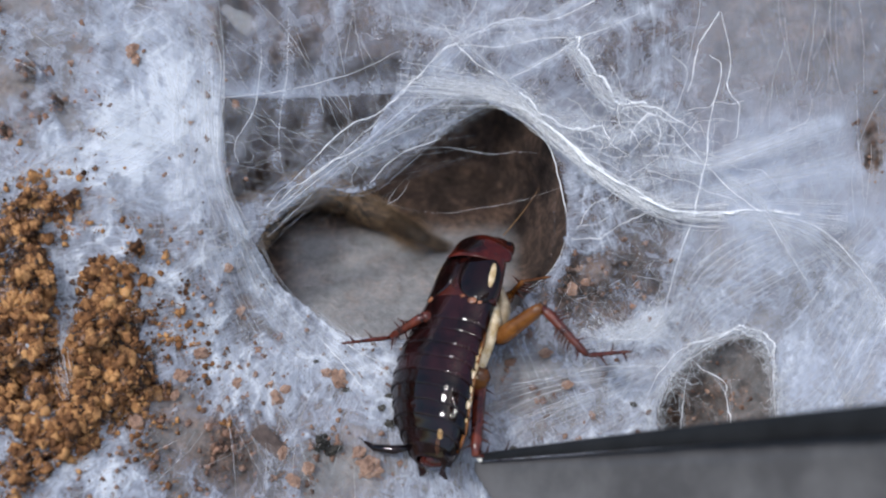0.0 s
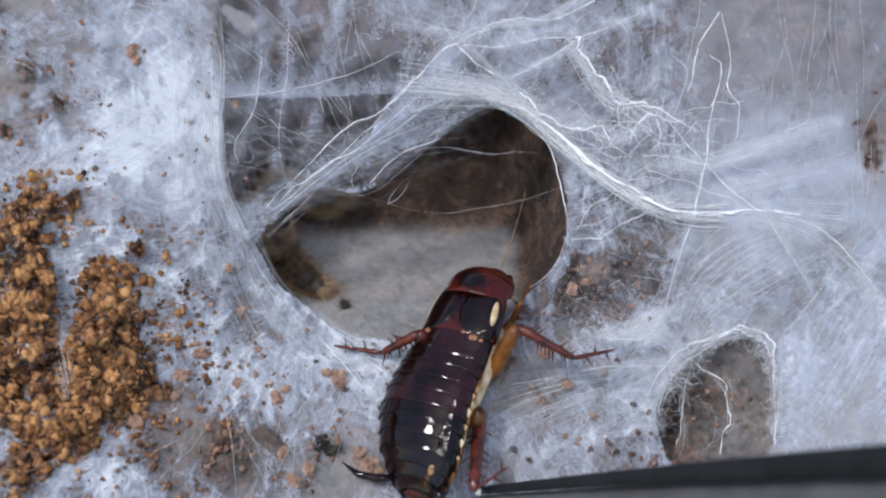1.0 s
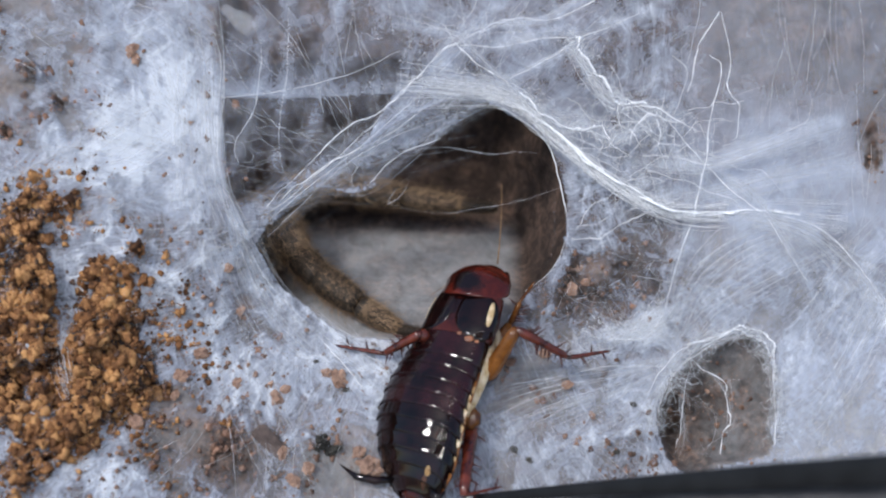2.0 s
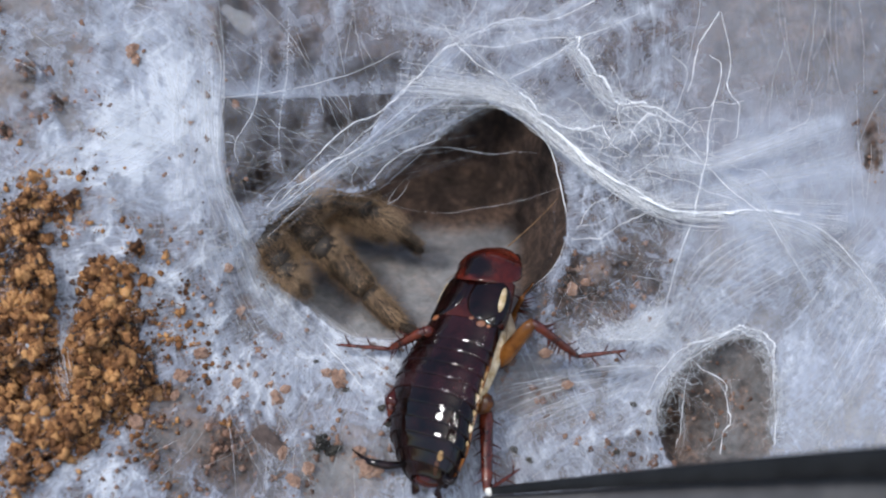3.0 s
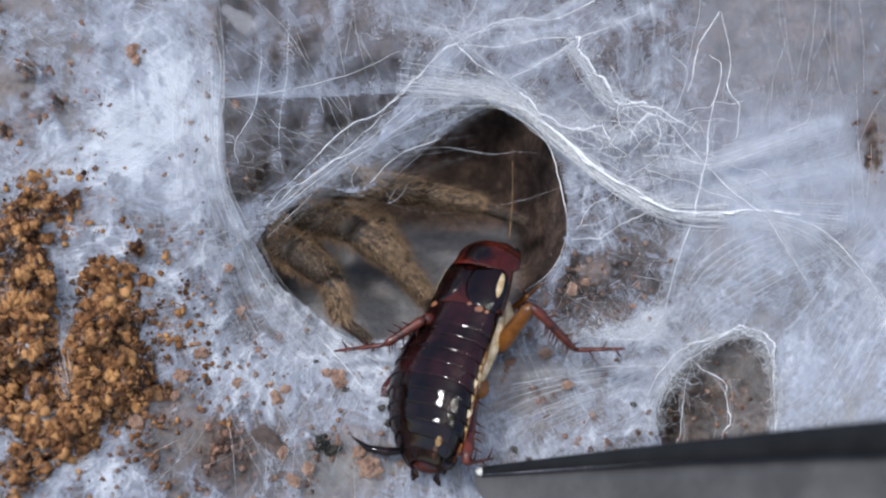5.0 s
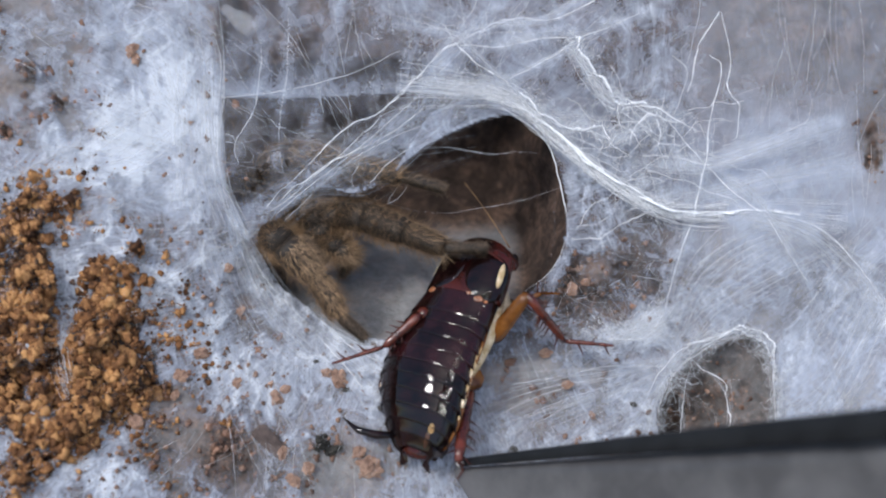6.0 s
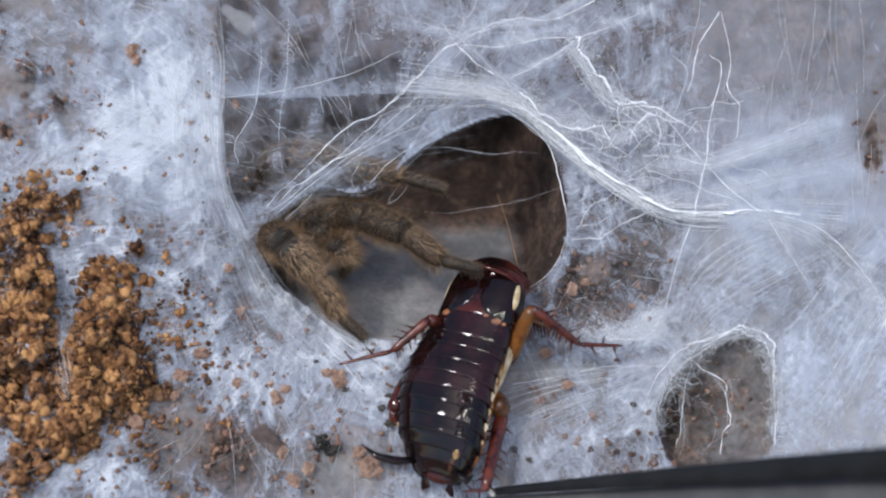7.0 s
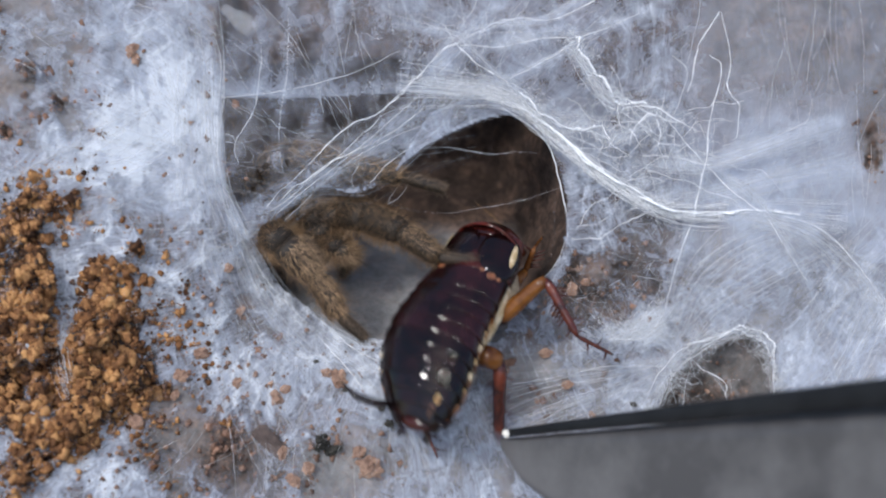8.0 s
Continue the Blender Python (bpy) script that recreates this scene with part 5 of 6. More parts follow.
def roach_pose(t):
    """Body held by its mark, 5.5 mm out, with lean and pitch such that the tail lies over its place."""
    x, y, tx, ty, roll, _ = track(ROACH, t)

    def held(lean, pitch):
        turn = FACE @ pose(0, 0, 0, 0, 0, -lean) @ pose(0, 0, 0, pitch) @ pose(0, 0, 0, 0, roll)
        return Matrix.Translation(at(x, y, 5.5) - turn @ MARK) @ turn

    def miss(lean, pitch):
        return seen_from_eye(held(lean, pitch) @ TAIL) - np.array((tx, ty))

    best = None
    goal = np.array((tx - x, ty - y))
    for pitch in np.arange(-45.0, -8.9, 1.5):
        lean = 20.0
        for _ in range(2):
            d = miss(lean, pitch) + goal
            lean += math.degrees(math.atan2(d[0], d[1]) - math.atan2(goal[0], goal[1]))
        cost = float(np.linalg.norm(miss(lean, pitch))) + 0.02 * (pitch + 17) ** 2
        if best is None or cost < best[0]:
            best = (cost, lean, pitch)
    return held(*best[1:])


def along(a, b, up):
    """A pose at a whose y axis points to b."""
    y = (b - a).normalized()
    x = y.cross(up).normalized()
    z = x.cross(y)
    m = Matrix((x, y, z)).transposed().to_4x4()
    return Matrix.Translation(a) @ m


def next_joint(start, x, y, w, length):
    """The point over plan place (x, y), a given length from the start, nearest to w."""
    best, err = None, 1e9
    p = at(x, y, w)
    ray = (p - EYE).normalized()
    m = EYE - start
    b, c = ray.dot(m), m.dot(m) - length * length
    disc = b * b - c
    if disc <= 0:
        return start + (EYE - ray * b - start).normalized() * length
    for root in (-b - math.sqrt(disc), -b + math.sqrt(disc)):
        q = EYE + ray * root
        if (q - p).length < err:
            best, err = q, (q - p).length
    return best


# legs of the cockroach: hip (mm), segment kinds and lengths, then rows of time and joints (x, y, w)
ROACH_LEGS = [
    dict(hip=(4.1, 1.2, -3.0), kinds=[("femur", 7.6, 0.85, 0.55, AMBER, 0), ("tibia", 7.1, 0.5, 0.34, LEG_RED, 12), ("tarsus", 5.4, 0.27, 0.13, LEG_RED, 3)],
         rows=[(0, 960, 543, 5, 1040, 630, 2.5, 1118, 622, 2.5), (0.3, 952, 550, 5, 1018, 622, 2.5, 1105, 622, 2.5), (0.5, 940, 565, 5, 1010, 628, 2.5, 1100, 622, 2.5), (1.0, 915, 578, 5, 1016, 634, 2.5, 1085, 620, 2.5),
               (1.5, 905, 590, 5, 1004, 636, 2.5, 1072, 622, 2.5), (2.8, 938, 568, 5, 1018, 628, 2.5, 1105, 620, 2.5), (3.5, 950, 578, 5, 1030, 645, 2.5, 1125, 622, 2.5), (4.0, 943, 570, 5, 1022, 632, 2.5, 1115, 620, 2.5), (4.5, 945, 557, 5, 1028, 630, 2.5, 1118, 620, 2.5),
               (5.8, 932, 522, 5, 998, 603, 2.5, 1085, 612, 2.5), (6.5, 938, 528, 5, 1005, 608, 2.5, 1095, 612, 2.5), (7.0, 942, 545, 5, 1025, 610, 2.5, 1100, 612, 2.5), (7.5, 945, 540, 5, 1030, 610, 2.5, 1100, 612, 2.5), (8.0, 966, 494, 5, 1025, 600, 2.5, 1085, 628, 2.5)]),
    dict(hip=(-3.6, 3.0, -2.2), kinds=[("femur", 5.6, 0.8, 0.55, LEG_RED, 0), ("tibia", 5.4, 0.5, 0.36, LEG_RED, 10), ("tarsus", 6.0, 0.26, 0.12, LEG_RED, 2)],
         rows=[(0, 750, 560, 1, 690, 598, 2.5, 605, 608, 2.6), (0.3, 760, 538, 1, 692, 540, 2.5, 610, 598, 2.6), (0.5, 750, 570, 1, 700, 610, 2.5, 605, 608, 2.6), (1.0, 742, 590, 2, 676, 625, 2.5, 592, 612, 2.5), (1.5, 745, 590, 1, 676, 628, 2.5, 595, 612, 2.6), (3.0, 752, 585, 1, 690, 618, 2.5, 595, 610, 2.6),
               (4.5, 758, 570, 1, 682, 610, 2.5, 595, 610, 2.6), (5.8, 745, 555, 1, 672, 620, 2.5, 585, 645, 2.6), (6.5, 745, 560, 1, 672, 622, 2.5, 590, 643, 2.6), (7.0, 760, 565, 1, 682, 632, 2.5, 600, 645, 2.6), (7.5, 760, 560, 1, 680, 632, 2.5, 598, 646, 2.6), (8.0, 750, 535, 1, 690, 610, 2.5, 605, 640, 2.6)]),
    dict(hip=(3.8, 5.2, -2.0), kinds=[("femur", 3.6, 0.6, 0.4, AMBER, 0), ("tibia", 3.0, 0.34, 0.25, AMBER, 6), ("tarsus", 3.4, 0.17, 0.1, AMBER, 0)],
         rows=[(0, 905, 520, 3, 925, 498, 2.5, 975, 490, 2.5), (0.5, 910, 555, 3, 925, 520, 2.5, 960, 500, 2.5), (1, 905, 570, 3, 922, 535, 2.5, 940, 500, 2.5), (1.5, 900, 580, 3, 918, 540, 2.5, 945, 500, 2.5), (3, 910, 555, 3, 925, 525, 2.5, 945, 500, 2.5),
               (4.5, 905, 550, 3, 928, 525, 2.5, 950, 500, 2.5), (6, 915, 540, 3, 965, 515, 3.5, 990, 520, 3.5), (7, 935, 565, 3, 980, 580, 3.5, 1030, 605, 3.5), (7.5, 935, 560, 3, 975, 580, 3.5, 1025, 612, 3.5), (8, 930, 480, 3, 945, 440, 2.5, 960, 420, 2.5)]),
    dict(hip=(4.9, -3.8, -1.8), kinds=[("femur", 2.6, 1.05, 0.85, AMBER, 0), ("tibia", 10.0, 0.72, 0.5, LEG_RED, 12), ("tarsus", 4.6, 0.22, 0.1, LEG_RED, 3)],
         rows=[(0, 850, 660, 4, 842, 808, 6, 905, 800, 6), (0.5, 862, 705, 4, 855, 845, 6, 920, 835, 6), (1.0, 850, 738, 4, 838, 868, 6, 900, 826, 6), (1.5, 828, 755, 4, 806, 880, 6, 880, 872, 6), (3.0, 860, 715, 4, 862, 870, 6, 920, 830, 6), (3.5, 852, 728, 4, 842, 880, 6, 925, 866, 6),
               (4.0, 840, 720, 4, 832, 860, 6, 900, 850, 6), (4.5, 842, 690, 4, 834, 830, 6, 890, 800, 6), (5.8, 828, 680, 4, 808, 815, 6, 840, 840, 6), (6.5, 850, 690, 4, 832, 828, 6, 800, 850, 6), (7.0, 890, 728, 4, 858, 868, 6, 820, 870, 6), (7.5, 880, 715, 4, 862, 850, 6, 800, 850, 6), (8.0, 885, 640, 5, 882, 780, 7, 830, 860, 7)]),
    dict(hip=(-5.0, -3.4, -1.3), kinds=[("femur", 4.5, 0.95, 0.7, SHELL_RED, 0), ("tibia", 6.6, 0.5, 0.34, LEG_RED, 10), ("tarsus", 4.0, 0.22, 0.1, LEG_RED, 2)],
         rows=[(0, 728, 700, 1, 740, 800, 1, 690, 826, 3), (1.0, 700, 760, 1, 720, 840, 1, 690, 870, 2), (1.5, 690, 760, 1, 710, 850, 1, 680, 880, 2), (3.0, 690, 715, 6.0, 705, 790, 1, 680, 840, 2), (3.5, 668, 718, 6.0, 690, 800, 1, 670, 850, 2), (4.5, 666, 716, 6.0, 690, 790, 1, 660, 830, 2),
               (6.0, 668, 720, 6.0, 690, 790, 1, 670, 820, 2), (6.5, 676, 712, 6.0, 700, 790, 1, 680, 820, 2), (7.0, 694, 728, 6.0, 715, 800, 1, 690, 830, 2), (7.5, 686, 722, 6.0, 715, 790, 1, 690, 820, 2), (8.0, 705, 720, 4, 790, 845, 6, 810, 890, 6)]),
    dict(hip=(1.2, 14.6, -0.2), kinds=[("antenna", 9.0, 0.085, 0.03, FEELER, 0)],
         rows=[(0, 952, 332, -4), (0.5, 945, 350, -4), (1.0, 936, 308, -4), (1.5, 888, 288, -3), (2.8, 885, 330, -4), (3.0, 985, 350, -4), (3.5, 975, 350, -4), (4.0, 985, 330, -4), (4.5, 920, 280, -3), (4.7, 915, 280, -3), (5.8, 860, 300, -3), (6.0, 806, 305, -3), (6.5, 822, 330, -3), (7.0, 878, 345, -4), (7.5, 880, 350, -4), (8.0, 840, 360, -4)]),
    dict(hip=(-1.0, 14.4, -0.8), kinds=[("antenna", 7.0, 0.08, 0.03, FEELER, 0)],
         rows=[(0, 770, 520, -5), (1.0, 685, 550, -5), (1.5, 740, 540, -6), (3.0, 790, 500, -6), (8.0, 800, 500, -6)]),
]
for k, leg in enumerate(ROACH_LEGS):
    leg["parts"] = []
    for j, (kind, length, r0, r1, mat, spines) in enumerate(leg["kinds"]):
        if kind == "antenna":
            s = np.linspace(0, 1, 14)
            shape = tube(np.stack([0.25 * np.sin(2.5 * s), length * s, 0 * s], -1) * MM, (r0 + (r1 - r0) * s) * MM, 6)
        else:
            shape = limb(length, r0, r1, 1.12 if kind == "femur" else 1.0)
        leg["parts"].append(part(kind, shape, mat, roach))
        add_spines(leg["parts"][-1], length, r0, r1, spines, k * 7 + j)


# ---- tarantula ----
def furry(length, r0, r1, hairs, seed, belly=1.08, long=1.0):
    s = np.linspace(0, 1, 10)
    r = (r0 + (r1 - r0) * s) * (1 + (belly - 1) * np.sin(math.pi * s))
    r[0] *= 0.7
    r[-1] *= 0.82
    pieces = [tube(np.stack([0 * s, length * s, 0 * s], -1) * MM, r * MM, 12)]
    rng = np.random.RandomState(seed)
    verts, faces = [], []
    for k in range(hairs):
        y, a = rng.uniform(0.02, 0.98) * length, rng.uniform(0, 2 * math.pi)
        rr = float(np.interp(y / length, s, r))
        n = np.array((math.cos(a), 0, math.sin(a)))
        cap = rng.rand() < 0.07
        side = np.array((-math.sin(a), 0, math.cos(a)))
        stray = rng.rand() < 0.3
        size = long * (rng.uniform(0.6, 1.35) if stray else rng.uniform(0.22, 0.5))
        d = n * (rng.uniform(0.5, 1.4) if stray else rng.uniform(0.12, 0.5)) + np.array((0, rng.uniform(0.6, 1.1), 0)) + side * rng.normal(0, 0.34)
        base = n * rr * 0.96 + np.array((0, y, 0))
        if cap:
            front = rng.rand() < 0.6
            base = n * (r[-1] if front else r[0]) * math.sqrt(rng.rand()) + np.array((0, length * 0.99 if front else length * 0.01, 0))
            d = n * rng.uniform(0.3, 1.2) + np.array((0, 1.0 if front else -0.2, 0)) + side * rng.normal(0, 0.4)
        d = d / np.linalg.norm(d) * size
        b = len(verts)
        w = side * (0.024 if stray else 0.016)
        verts += [base - w, base + w, base + d * 0.6 + n * 0.03 + w * 0.6, base + d + n * 0.02 * size]
        faces += [(b, b + 1, b + 2), (b, b + 2, b + 3)]
    pieces.append(([Vector(v) * MM for v in verts], faces))
    return (*joined(pieces), len(pieces[0][1]))


spider = new("tarantula")
spider.matrix_world = Matrix.Translation(at(470, 350, -12))
tagged(spider, "brown hairy tarantula reaching out of its silk-lined burrow", "tarantula")
SPIDER_AT = spider.matrix_world.copy()


def furry_ball(r, hairs, seed, long=1.0):
    base = ellipsoid((0, 0, 0), r, 14, 20)
    rng = np.random.RandomState(seed)
    verts, faces = [], []
    for k in range(hairs):
        n = rng.normal(0, 1, 3)
        n /= np.linalg.norm(n)
        p = n * np.array(r)
        side = np.cross(n, (0.3, 0.9, 0.2))
        side /= np.linalg.norm(side)
        d = n + rng.normal(0, 0.5, 3)
        d = d / np.linalg.norm(d) * rng.uniform(0.5, 1.4) * long
        b = len(verts)
        verts += [p - side * 0.035, p + side * 0.035, p + d]
        faces.append((b, b + 1, b + 2))
    return (*joined([base, ([Vector(v) * MM for v in verts], faces)]), len(base[1]))


def advance(t):
    """How far the tarantula has come forward, millimetres."""
    return -1.0 + 6.0 * float(smooth01(np.array((t - 0.8) / 2.6)))


def retreat(t):
    """Where the body waits before it comes forward: deeper and further aside."""
    k = 1 - float(smooth01(np.array((t - 2.2) / 1.2)))
    return RIGHT * (-7 * MM * k) + RISE * (3 * MM * k) + FORE * (6 * MM * k)


def spider_body():
    for name, c, r, mat, hairs in (("carapace", (528, 438, -10.8), (2.2, 2.8, 1.8), CARAPACE, 400), ("abdomen", (400, 250, -13), (5.5, 7.0, 5.0), FUR, 900)):
        ob = part(name, furry_ball(r, hairs, 3), mat, spider, second=HAIR)
        ob.matrix_basis = SPIDER_AT.inverted() @ Matrix.Translation(at(*c)) @ FACE @ pose(0, 0, 0, 0, 0, 38)
    for c in ((590, 465, -9.5), (600, 480, -10)):
        ob = part("chelicera", furry(4.2, 1.2, 0.6, 150, 8), SKIN, spider, "dark fang base", second=HAIR_DARK)
        ob.matrix_basis = SPIDER_AT.inverted() @ along(at(540, 420, -10), at(*c), RISE)


spider_body()

LEG_KINDS = [("femur", HAIR, 1.9, 1.8, 900), ("patella", HAIR, 1.75, 1.7, 700), ("tibia", HAIR, 1.8, 1.5, 1000), ("metatarsus", HAIR, 1.4, 1.1, 900), ("tarsus", HAIR_DARK, 0.68, 0.55, 600)]
# hip, segment lengths (mm), rows of time and joints (x, y, w)
SPIDER_LEGS = [
    # the leg that reaches along the back wall
    dict(hip=(540, 350, -14), lengths=(6.0, 4.2, 6.2, 7.2, 5.4),
         rows=[(0.0, 560, 330, -16, 640, 365, -17, 700, 395, -17, 745, 420, -17, 790, 440, -18), (0.4, 470, 330, -16, 440, 340, -17, 450, 360, -17, 470, 370, -17, 490, 380, -17), (0.9, 470, 330, -16, 450, 340, -17, 470, 350, -17, 500, 350, -17, 540, 350, -17),
               (1.2, 560, 325, -17, 640, 330, -17, 745, 350, -17, 830, 380, -17, 870, 395, -17), (1.5, 560, 322, -17, 650, 325, -17, 750, 345, -17, 835, 340, -17, 895, 330, -17), (2.8, 560, 350, -16, 620, 360, -16, 700, 380, -16, 760, 420, -16, 800, 445, -16),
               (3.0, 570, 340, -15, 620, 360, -15, 665, 385, -15, 700, 410, -15, 745, 445, -15), (3.3, 600, 320, -14, 680, 305, -13, 740, 290, -11, 830, 290, -11, 900, 300, -11), (3.5, 600, 315, -14, 690, 290, -13, 760, 285, -11, 850, 290, -11, 910, 300, -11),
               (4.0, 640, 322, -13.5, 690, 332, -12, 780, 348, -10, 895, 385, -9, 975, 415, -8), (4.5, 640, 330, -13.5, 690, 342, -12, 785, 360, -10, 898, 388, -9, 980, 418, -8), (4.7, 640, 330, -13.5, 690, 342, -12, 785, 358, -10, 896, 385, -9, 978, 416, -8),
               (5.8, 470, 305, -11, 510, 275, -6.5, 600, 287, -5.5, 708, 312, -5, 795, 338, -4.5), (8.0, 470, 305, -11, 510, 275, -6.5, 600, 287, -5.5, 708, 312, -5, 795, 338, -4.5)]),
    # the leg that comes to rest on the cockroach
    dict(hip=(530, 385, -12), lengths=(5.5, 4.4, 6.4, 5.4, 4.8),
         rows=[(0.0, 440, 385, -14, 430, 392, -14, 420, 400, -14, 430, 410, -14, 440, 415, -14), (0.5, 440, 385, -14, 430, 395, -14, 425, 405, -14, 435, 412, -14, 445, 420, -14), (0.8, 480, 410, -14, 500, 425, -14, 520, 450, -14, 545, 480, -14, 575, 500, -14), (1.0, 480, 410, -13, 490, 430, -13, 510, 465, -12, 550, 500, -12, 602, 535, -11),
               (1.3, 490, 420, -12, 500, 440, -11, 540, 485, -10, 610, 525, -9, 670, 555, -5.5), (1.5, 490, 415, -12, 515, 450, -9, 560, 492, -8, 628, 540, -5.5, 700, 578, -4.0), (2.8, 530, 420, -11, 550, 460, -10, 575, 485, -9, 640, 530, -8, 710, 590, -7),
               (3.0, 540, 410, -11, 560, 430, -9.5, 590, 450, -8.5, 650, 515, -7.5, 722, 590, -6), (3.5, 550, 390, -11, 580, 410, -9, 610, 425, -7.5, 680, 490, -6.5, 730, 575, -6), (4.0, 550, 390, -11, 580, 400, -9, 605, 415, -7, 680, 490, -6, 728, 570, -6), (4.7, 550, 390, -11, 580, 400, -9, 605, 415, -7, 680, 490, -6, 728, 570, -6),
               (5.3, 555, 395, -11, 600, 385, -9, 650, 395, -7, 730, 435, -6, 790, 480, -5), (5.8, 560, 400, -11, 610, 380, -8, 650, 385, -6, 720, 412, -5, 785, 438, 1.5), (6.5, 560, 400, -11, 610, 380, -8, 650, 385, -6, 720, 412, -5, 790, 445, 1.5), (7.0, 560, 400, -11, 610, 380, -8, 650, 385, -6, 718, 412, -5, 780, 460, 1.5), (8.0, 560, 400, -11, 610, 380, -8, 650, 385, -6, 712, 410, -5, 775, 455, 1.5)],
         toes=[(0.0, 448, 422, -14), (0.5, 455, 430, -14), (1.0, 612, 545, -11), (1.5, 750, 582, -3.6), (2.8, 755, 600, -6), (4.7, 745, 595, -6), (5.4, 830, 490, 0), (5.8, 866, 440, 2.5), (6.5, 868, 448, 2.5), (7.0, 852, 478, 2.5), (8.0, 850, 465, 2.5)]),
    # the leg by the near wall of the burrow
    dict(hip=(475, 380, -9), lengths=(4.0, 3.6, 5.6, 5.0, 4.0),
         rows=[(0.0, 450, 380, -12, 440, 390, -12, 430, 400, -12, 440, 410, -12, 450, 420, -12), (2.8, 450, 390, -10, 455, 400, -10, 460, 430, -10, 470, 460, -9, 490, 480, -9), (3.2, 460, 400, -8, 480, 425, -7, 505, 445, -6, 545, 480, -5.5, 580, 530, -5),
               (3.5, 470, 410, -8, 490, 430, -7, 520, 440, -6, 580, 500, -5, 610, 555, -4.5), (4.0, 475, 410, -8, 500, 440, -6.5, 530, 450, -5.5, 590, 490, -5, 605, 565, -4.5), (4.7, 475, 410, -8, 500, 440, -6.5, 530, 450, -5.5, 590, 490, -5, 605, 565, -4.5),
               (5.8, 468, 400, -7.5, 480, 415, -6.5, 500, 430, -5.5, 560, 490, -4.8, 605, 565, -4.2), (8.0, 468, 400, -7.5, 480, 415, -6.5, 500, 430, -5.5, 560, 490, -4.8, 605, 565, -4.2)],
         toes=[(0.0, 460, 430, -12), (2.8, 510, 500, -8), (3.5, 660, 590, -4), (4.0, 662, 605, -4), (5.8, 662, 612, -3.5), (8.0, 662, 612, -3.5)]),
    # the hindmost leg, seen when all are gathered
    dict(hip=(560, 365, -15), lengths=(4.6, 3.0, 3.6, 4.2, 3.6),
         rows=[(0.0, 450, 370, -16, 440, 380, -16, 430, 390, -16, 430, 400, -16, 440, 410, -16), (2.6, 460, 365, -16, 470, 375, -16, 480, 385, -16, 490, 395, -16, 500, 405, -16), (3.1, 590, 365, -16, 620, 370, -16, 650, 385, -16, 690, 410, -15, 720, 430, -15), (3.5, 630, 372, -14, 675, 372, -13.5, 715, 388, -13, 765, 425, -12.5, 815, 465, -12),
               (4.0, 630, 372, -14, 680, 378, -13.5, 720, 405, -13, 758, 450, -12.5, 788, 500, -12), (4.7, 630, 372, -14, 680, 378, -13.5, 720, 405, -13, 758, 450, -12.5, 788, 500, -12), (5.6, 520, 390, -15, 530, 400, -15, 540, 410, -15, 550, 425, -15, 560, 440, -15), (8.0, 520, 390, -15, 530, 400, -15, 540, 410, -15, 550, 425, -15, 560, 440, -15)]),
    # the feeler-leg behind
    dict(hip=(550, 370, -13), lengths=(4.0, 3.2, 4.6, 5.0, 3.6),
         rows=[(0.0, 450, 370, -14, 440, 380, -14, 430, 390, -14, 430, 400, -14, 440, 410, -14), (0.9, 450, 380, -14, 440, 390, -14, 440, 400, -14, 445, 410, -14, 455, 425, -14), (1.2, 470, 425, -13, 510, 440, -12, 560, 455, -11.5, 610, 470, -11, 650, 482, -11), (1.5, 450, 380, -14, 440, 390, -14, 440, 400, -14, 445, 410, -14, 455, 425, -14), (2.8, 560, 360, -15, 590, 360, -14, 640, 370, -13, 690, 400, -13, 740, 430, -12), (3.5, 600, 360, -13, 640, 370, -12, 680, 385, -11, 720, 430, -10, 765, 470, -9),
               (4.0, 600, 370, -12, 640, 375, -11, 690, 395, -10, 745, 465, -9, 780, 520, -8.5), (4.7, 600, 370, -12, 640, 375, -11, 690, 395, -10, 740, 460, -9, 780, 520, -8.5), (5.8, 560, 400, -12, 580, 420, -11, 600, 440, -11, 625, 455, -11, 605, 490, -11), (8.0, 560, 400, -12, 580, 420, -11, 600, 440, -11, 625, 455, -11, 605, 490, -11)]),
]
for k, leg in enumerate(SPIDER_LEGS):
    leg["parts"] = []
    thin = 0.8 if k in (3, 4) else 1.0
    for j, ((kind, mat, r0, r1, hairs), length) in enumerate(zip(LEG_KINDS, leg["lengths"])):
        leg["parts"].append(part(kind, furry(length, r0 * thin, r1 * thin, int(hairs * 2.6), k * 11 + j, 1.08, 0.8 if j == 4 else 1.6), SKIN, spider, second=mat))

# ---- tweezers ----
def bar(line, halves, depth, sections=10):
    """A flat arm along the line: half heights and half thicknesses (millimetres), with softened edges."""
    verts, faces = [], []
    for (x, y, z), h, d in zip(line, halves, depth):
        for a in range(8):
            c, s = math.cos(math.pi * (a + 0.5) / 4), math.sin(math.pi * (a + 0.5) / 4)
            verts.append(Vector((x, y + h * (abs(s) ** 0.35) * np.sign(s), z + d * (abs(c) ** 0.35) * np.sign(c))) * MM)
    n = len(line)
    for i in range(n - 1):
        for a in range(8):
            b = (a + 1) % 8
            faces.append((i * 8 + a, (i + 1) * 8 + a, (i + 1) * 8 + b, i * 8 + b))
    faces.append(tuple(range(8)))
    faces.append(tuple((n - 1) * 8 + a for a in range(7, -1, -1)))
    return verts, faces


tweezers = new("tweezers")
tagged(tweezers, "long dark steel feeding tweezers gripping the cockroach's hind leg", "tweezers")
s = np.linspace(0, 1, 30)
reach = 62 * s
top = 0.4 + 7.6 * s - 1.8 * s * s


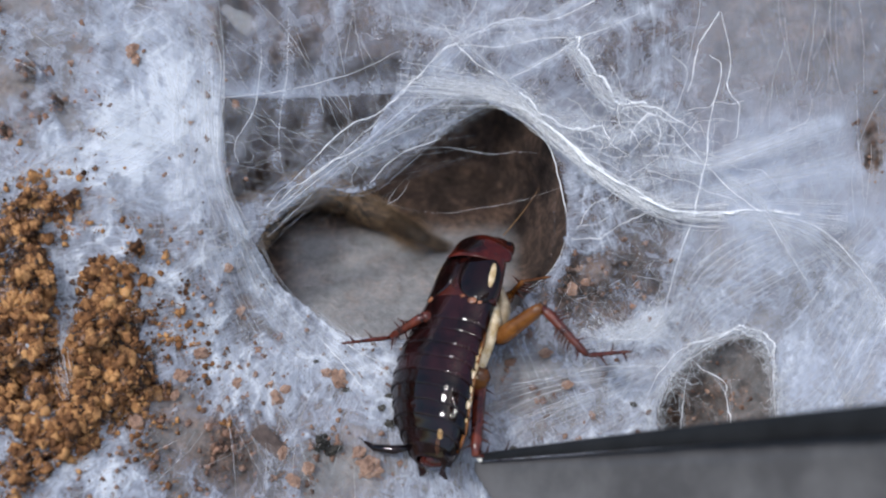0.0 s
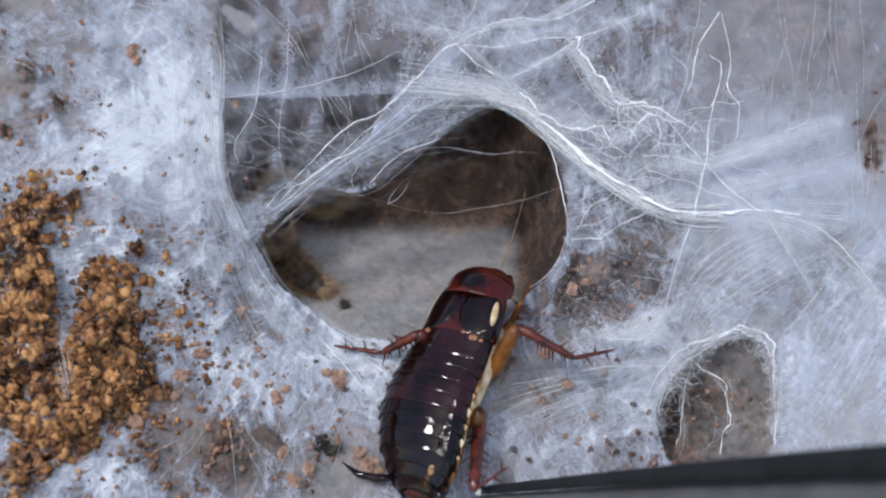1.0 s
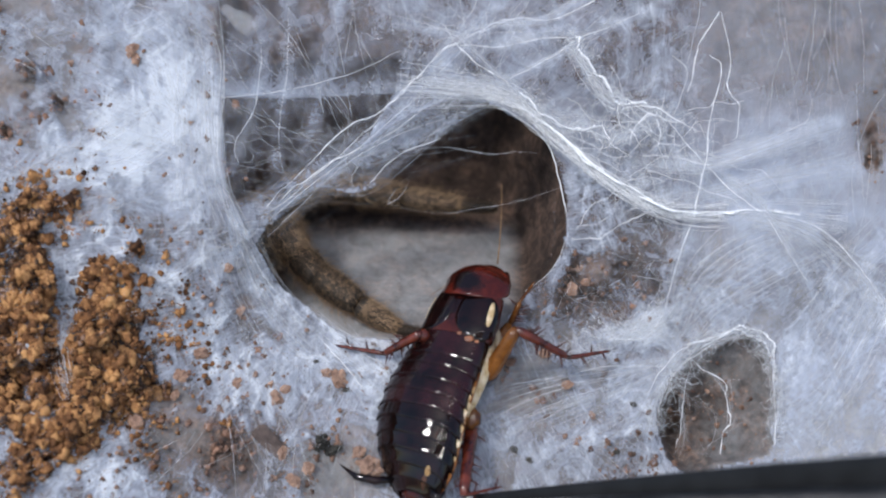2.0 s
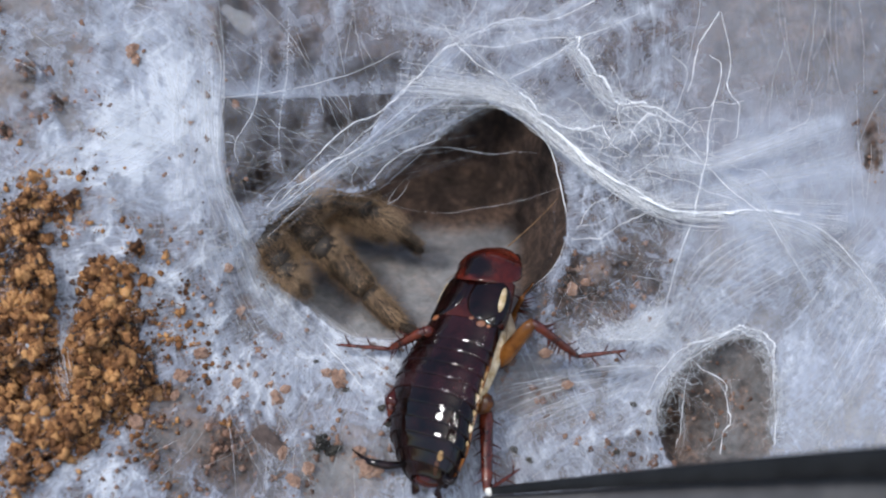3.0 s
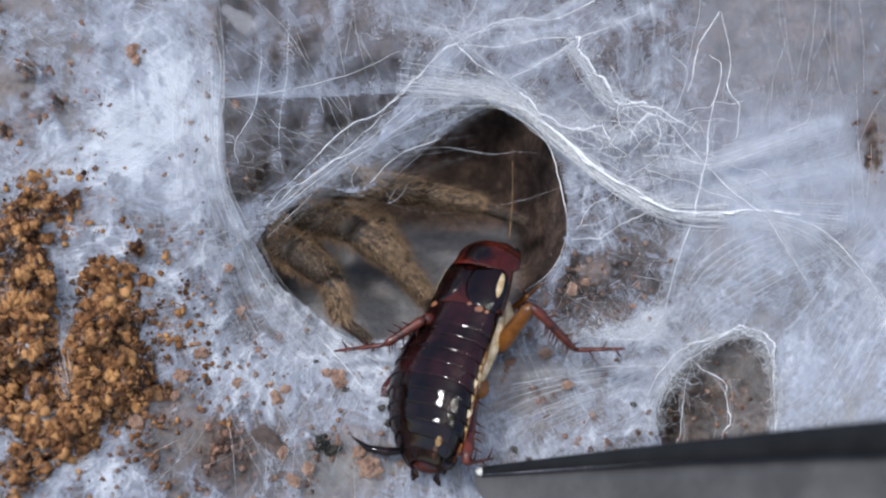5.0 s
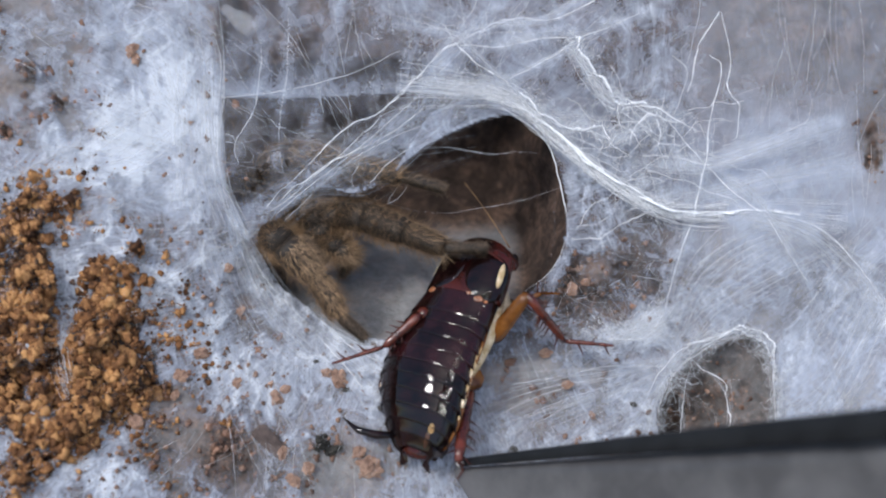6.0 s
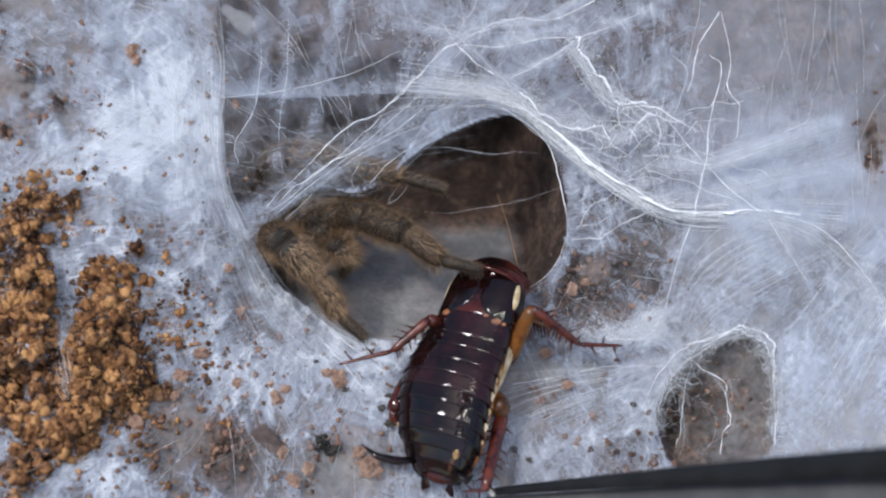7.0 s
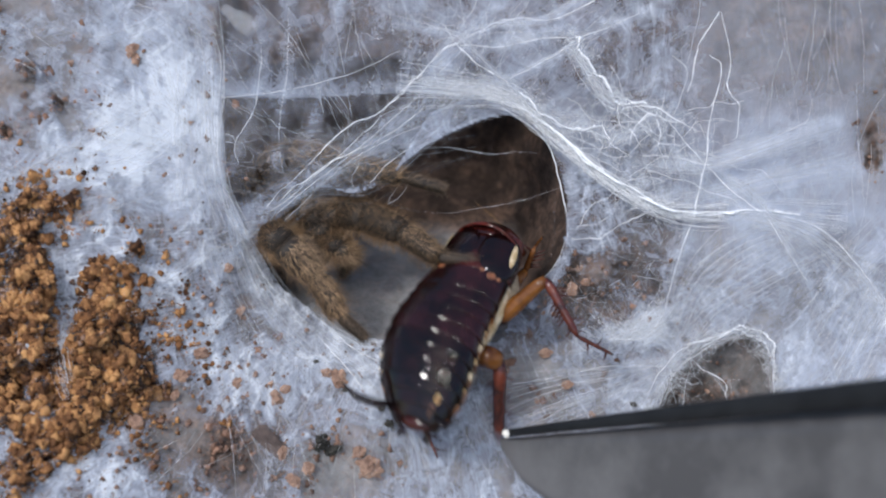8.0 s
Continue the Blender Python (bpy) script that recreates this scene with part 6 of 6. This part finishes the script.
def toward(x, y, z, more):
    """Bends a point of an arm nearer to the viewer along its own sight line."""
    r = 1 - more / (REACH / MM - 8 - z)
    return (x + 4.4) * r - 4.4, (y - 25.5) * r + 25.5, z + more


near = 1 - 36 * s / (REACH / MM - 8)
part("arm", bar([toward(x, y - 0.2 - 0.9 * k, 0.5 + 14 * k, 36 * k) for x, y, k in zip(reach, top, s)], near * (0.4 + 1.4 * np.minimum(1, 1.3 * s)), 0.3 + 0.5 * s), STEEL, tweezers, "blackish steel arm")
half = 0.5 + 8.5 * np.minimum(1, 2.4 * s) ** 0.6
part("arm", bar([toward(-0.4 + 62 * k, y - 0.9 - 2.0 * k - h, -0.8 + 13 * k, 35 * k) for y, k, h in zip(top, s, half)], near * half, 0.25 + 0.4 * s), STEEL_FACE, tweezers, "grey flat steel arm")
# the tip's bright reflection, put in as a small white bead
part("tip_pad", lump((0.2 * MM, 0.2 * MM, 0.8 * MM), 0.5 * MM, 3, (1, 1, 1), 0.2, 2), WHITE_DOT, tweezers, "white bead painted as a glint on the tip")
TIP = [(0.0, 846, 812), (0.3, 872, 822), (0.5, 861, 847), (1.0, 844, 871), (1.5, 812, 884), (2.2, 840, 886), (2.8, 867, 870), (3.0, 862, 872), (3.5, 846, 886), (4.0, 832, 862), (4.5, 839, 832), (4.7, 855, 839), (5.3, 830, 830), (5.8, 808, 814),
       (6.0, 812, 822), (6.5, 839, 830), (6.7, 860, 862), (7.0, 868, 873), (7.5, 865, 848), (7.8, 870, 840), (7.9, 882, 800), (8.0, 893, 770)]


def build_flap():
    """The loose corner of silk that sinks over the top of the mouth."""
    x, y = land_grid(4, 690, 940, 150, 320)
    corner = [(700, 300), (745, 262), (800, 232), (850, 212), (900, 202), (930, 200), (900, 170), (850, 165), (760, 200)]
    d = edge_distance(x, y, corner)
    me = make_mesh("flap", at_many(x, y, np.full(x.shape, 0.35)).reshape(-1, 3).tolist(), sheet_faces(*x.shape, (d < 3)[:-1, :-1]).tolist(), SHEET)
    float_attribute(me, "dens", np.clip(0.42 + 0.25 * np.exp(-np.abs(d) / 5) - 0.42 * smooth01(d / 3 + 0.3), 0, 1))
    float_attribute(me, "uneven", np.full(x.shape, 0.5))
    a = me.attributes.new("flow", "FLOAT_VECTOR", "POINT")
    flow = np.stack([(x + 2.0 * y) / 300, (2.0 * x - y) / 600, 0 * x], -1)
    a.data.foreach_set("vector", np.ascontiguousarray(flow, dtype=np.float32).ravel())
    ob = new("flap", me)
    ob.parent = web
    return ob


flap = build_flap()


def motions():
    times = [round(0.1 * i, 1) for i in range(81)]
    body = {t: roach_pose(t) for t in times}
    walk(roach, [(t, body[t]) for t in times])
    hinge = Matrix.Translation(Vector((0, 9.6, 1.6)) * MM)
    for name in ("cap", "head"):
        walk(roach_parts[name], [(t, hinge @ pose(0, 0, 0, track(ROACH, t)[5] * (1.0 if name == "cap" else 0.8)) @ hinge.inverted()) for t in times])
    for leg in ROACH_LEGS:
        rows = [[] for _ in leg["parts"]]
        for t in times:
            v = track(leg["rows"], t)
            hip = (Vector(leg["hip"]) + Vector((bend(leg["hip"][1]), 0, 0))) * MM
            if leg["kinds"][0][0] == "antenna":
                hip = hinge @ pose(0, 0, 0, track(ROACH, t)[5] * 0.8) @ hinge.inverted() @ hip
            joint = body[t] @ hip
            back = body[t].inverted()
            for j, (kind, length, *_) in enumerate(leg["kinds"]):
                goal = next_joint(joint, *v[3 * j:3 * j + 3], length * MM)
                rows[j].append((t, back @ along(joint, goal, -FORE)))
                joint = goal
        for ob, r in zip(leg["parts"], rows):
            walk(ob, r)
    spider_pose = {t: Matrix.Translation(retreat(t) - FORE * advance(t) * MM) @ SPIDER_AT for t in times}
    walk(spider, [(t, spider_pose[t]) for t in times])
    for leg in SPIDER_LEGS:
        rows = [[] for _ in leg["parts"]]
        for t in times:
            v = list(track(leg["rows"], t))
            if "toes" in leg:
                v = v[3:] if len(v) > 15 else v
            ahead = advance(t)
            hx, hy, hw = leg["hip"]
            hx -= 45 * (1 - float(smooth01(np.array((t - 2.0) / 1.2))))
            joint = at(hx, hy, hw + ahead)
            home = spider_pose[t].inverted()
            goals = [v[3 * j:3 * j + 3] for j in range(5)]
            if "toes" in leg:
                goals = goals[1:] + [list(track(leg["toes"], t))]
            for j, length in enumerate(leg["lengths"]):
                gx, gy, gw = goals[j]
                goal = next_joint(joint, gx, gy, gw + ahead, length * MM)
                rows[j].append((t, home @ along(joint, goal, -FORE)))
                joint = goal
        for ob, r in zip(leg["parts"], rows):
            walk(ob, r)
    away = at(784 - 62, 441 - 34, 0.4) - CENTRE
    walk(flap, [(t, Matrix.Translation(away * (1 - float(smooth01(np.array((t - 4.7) / 1.0)))))) for t in (0.0, 4.6, 4.8, 5.0, 5.2, 5.4, 5.6, 5.8, 8.0)])
    rows = []
    for t in times:
        x, y = track(TIP, t)
        rows.append((t, Matrix.Translation(at(x, y, 8)) @ FACE @ pose(0, 0, 0, 0, 0, 1.3)))
    walk(tweezers, rows)


motions()
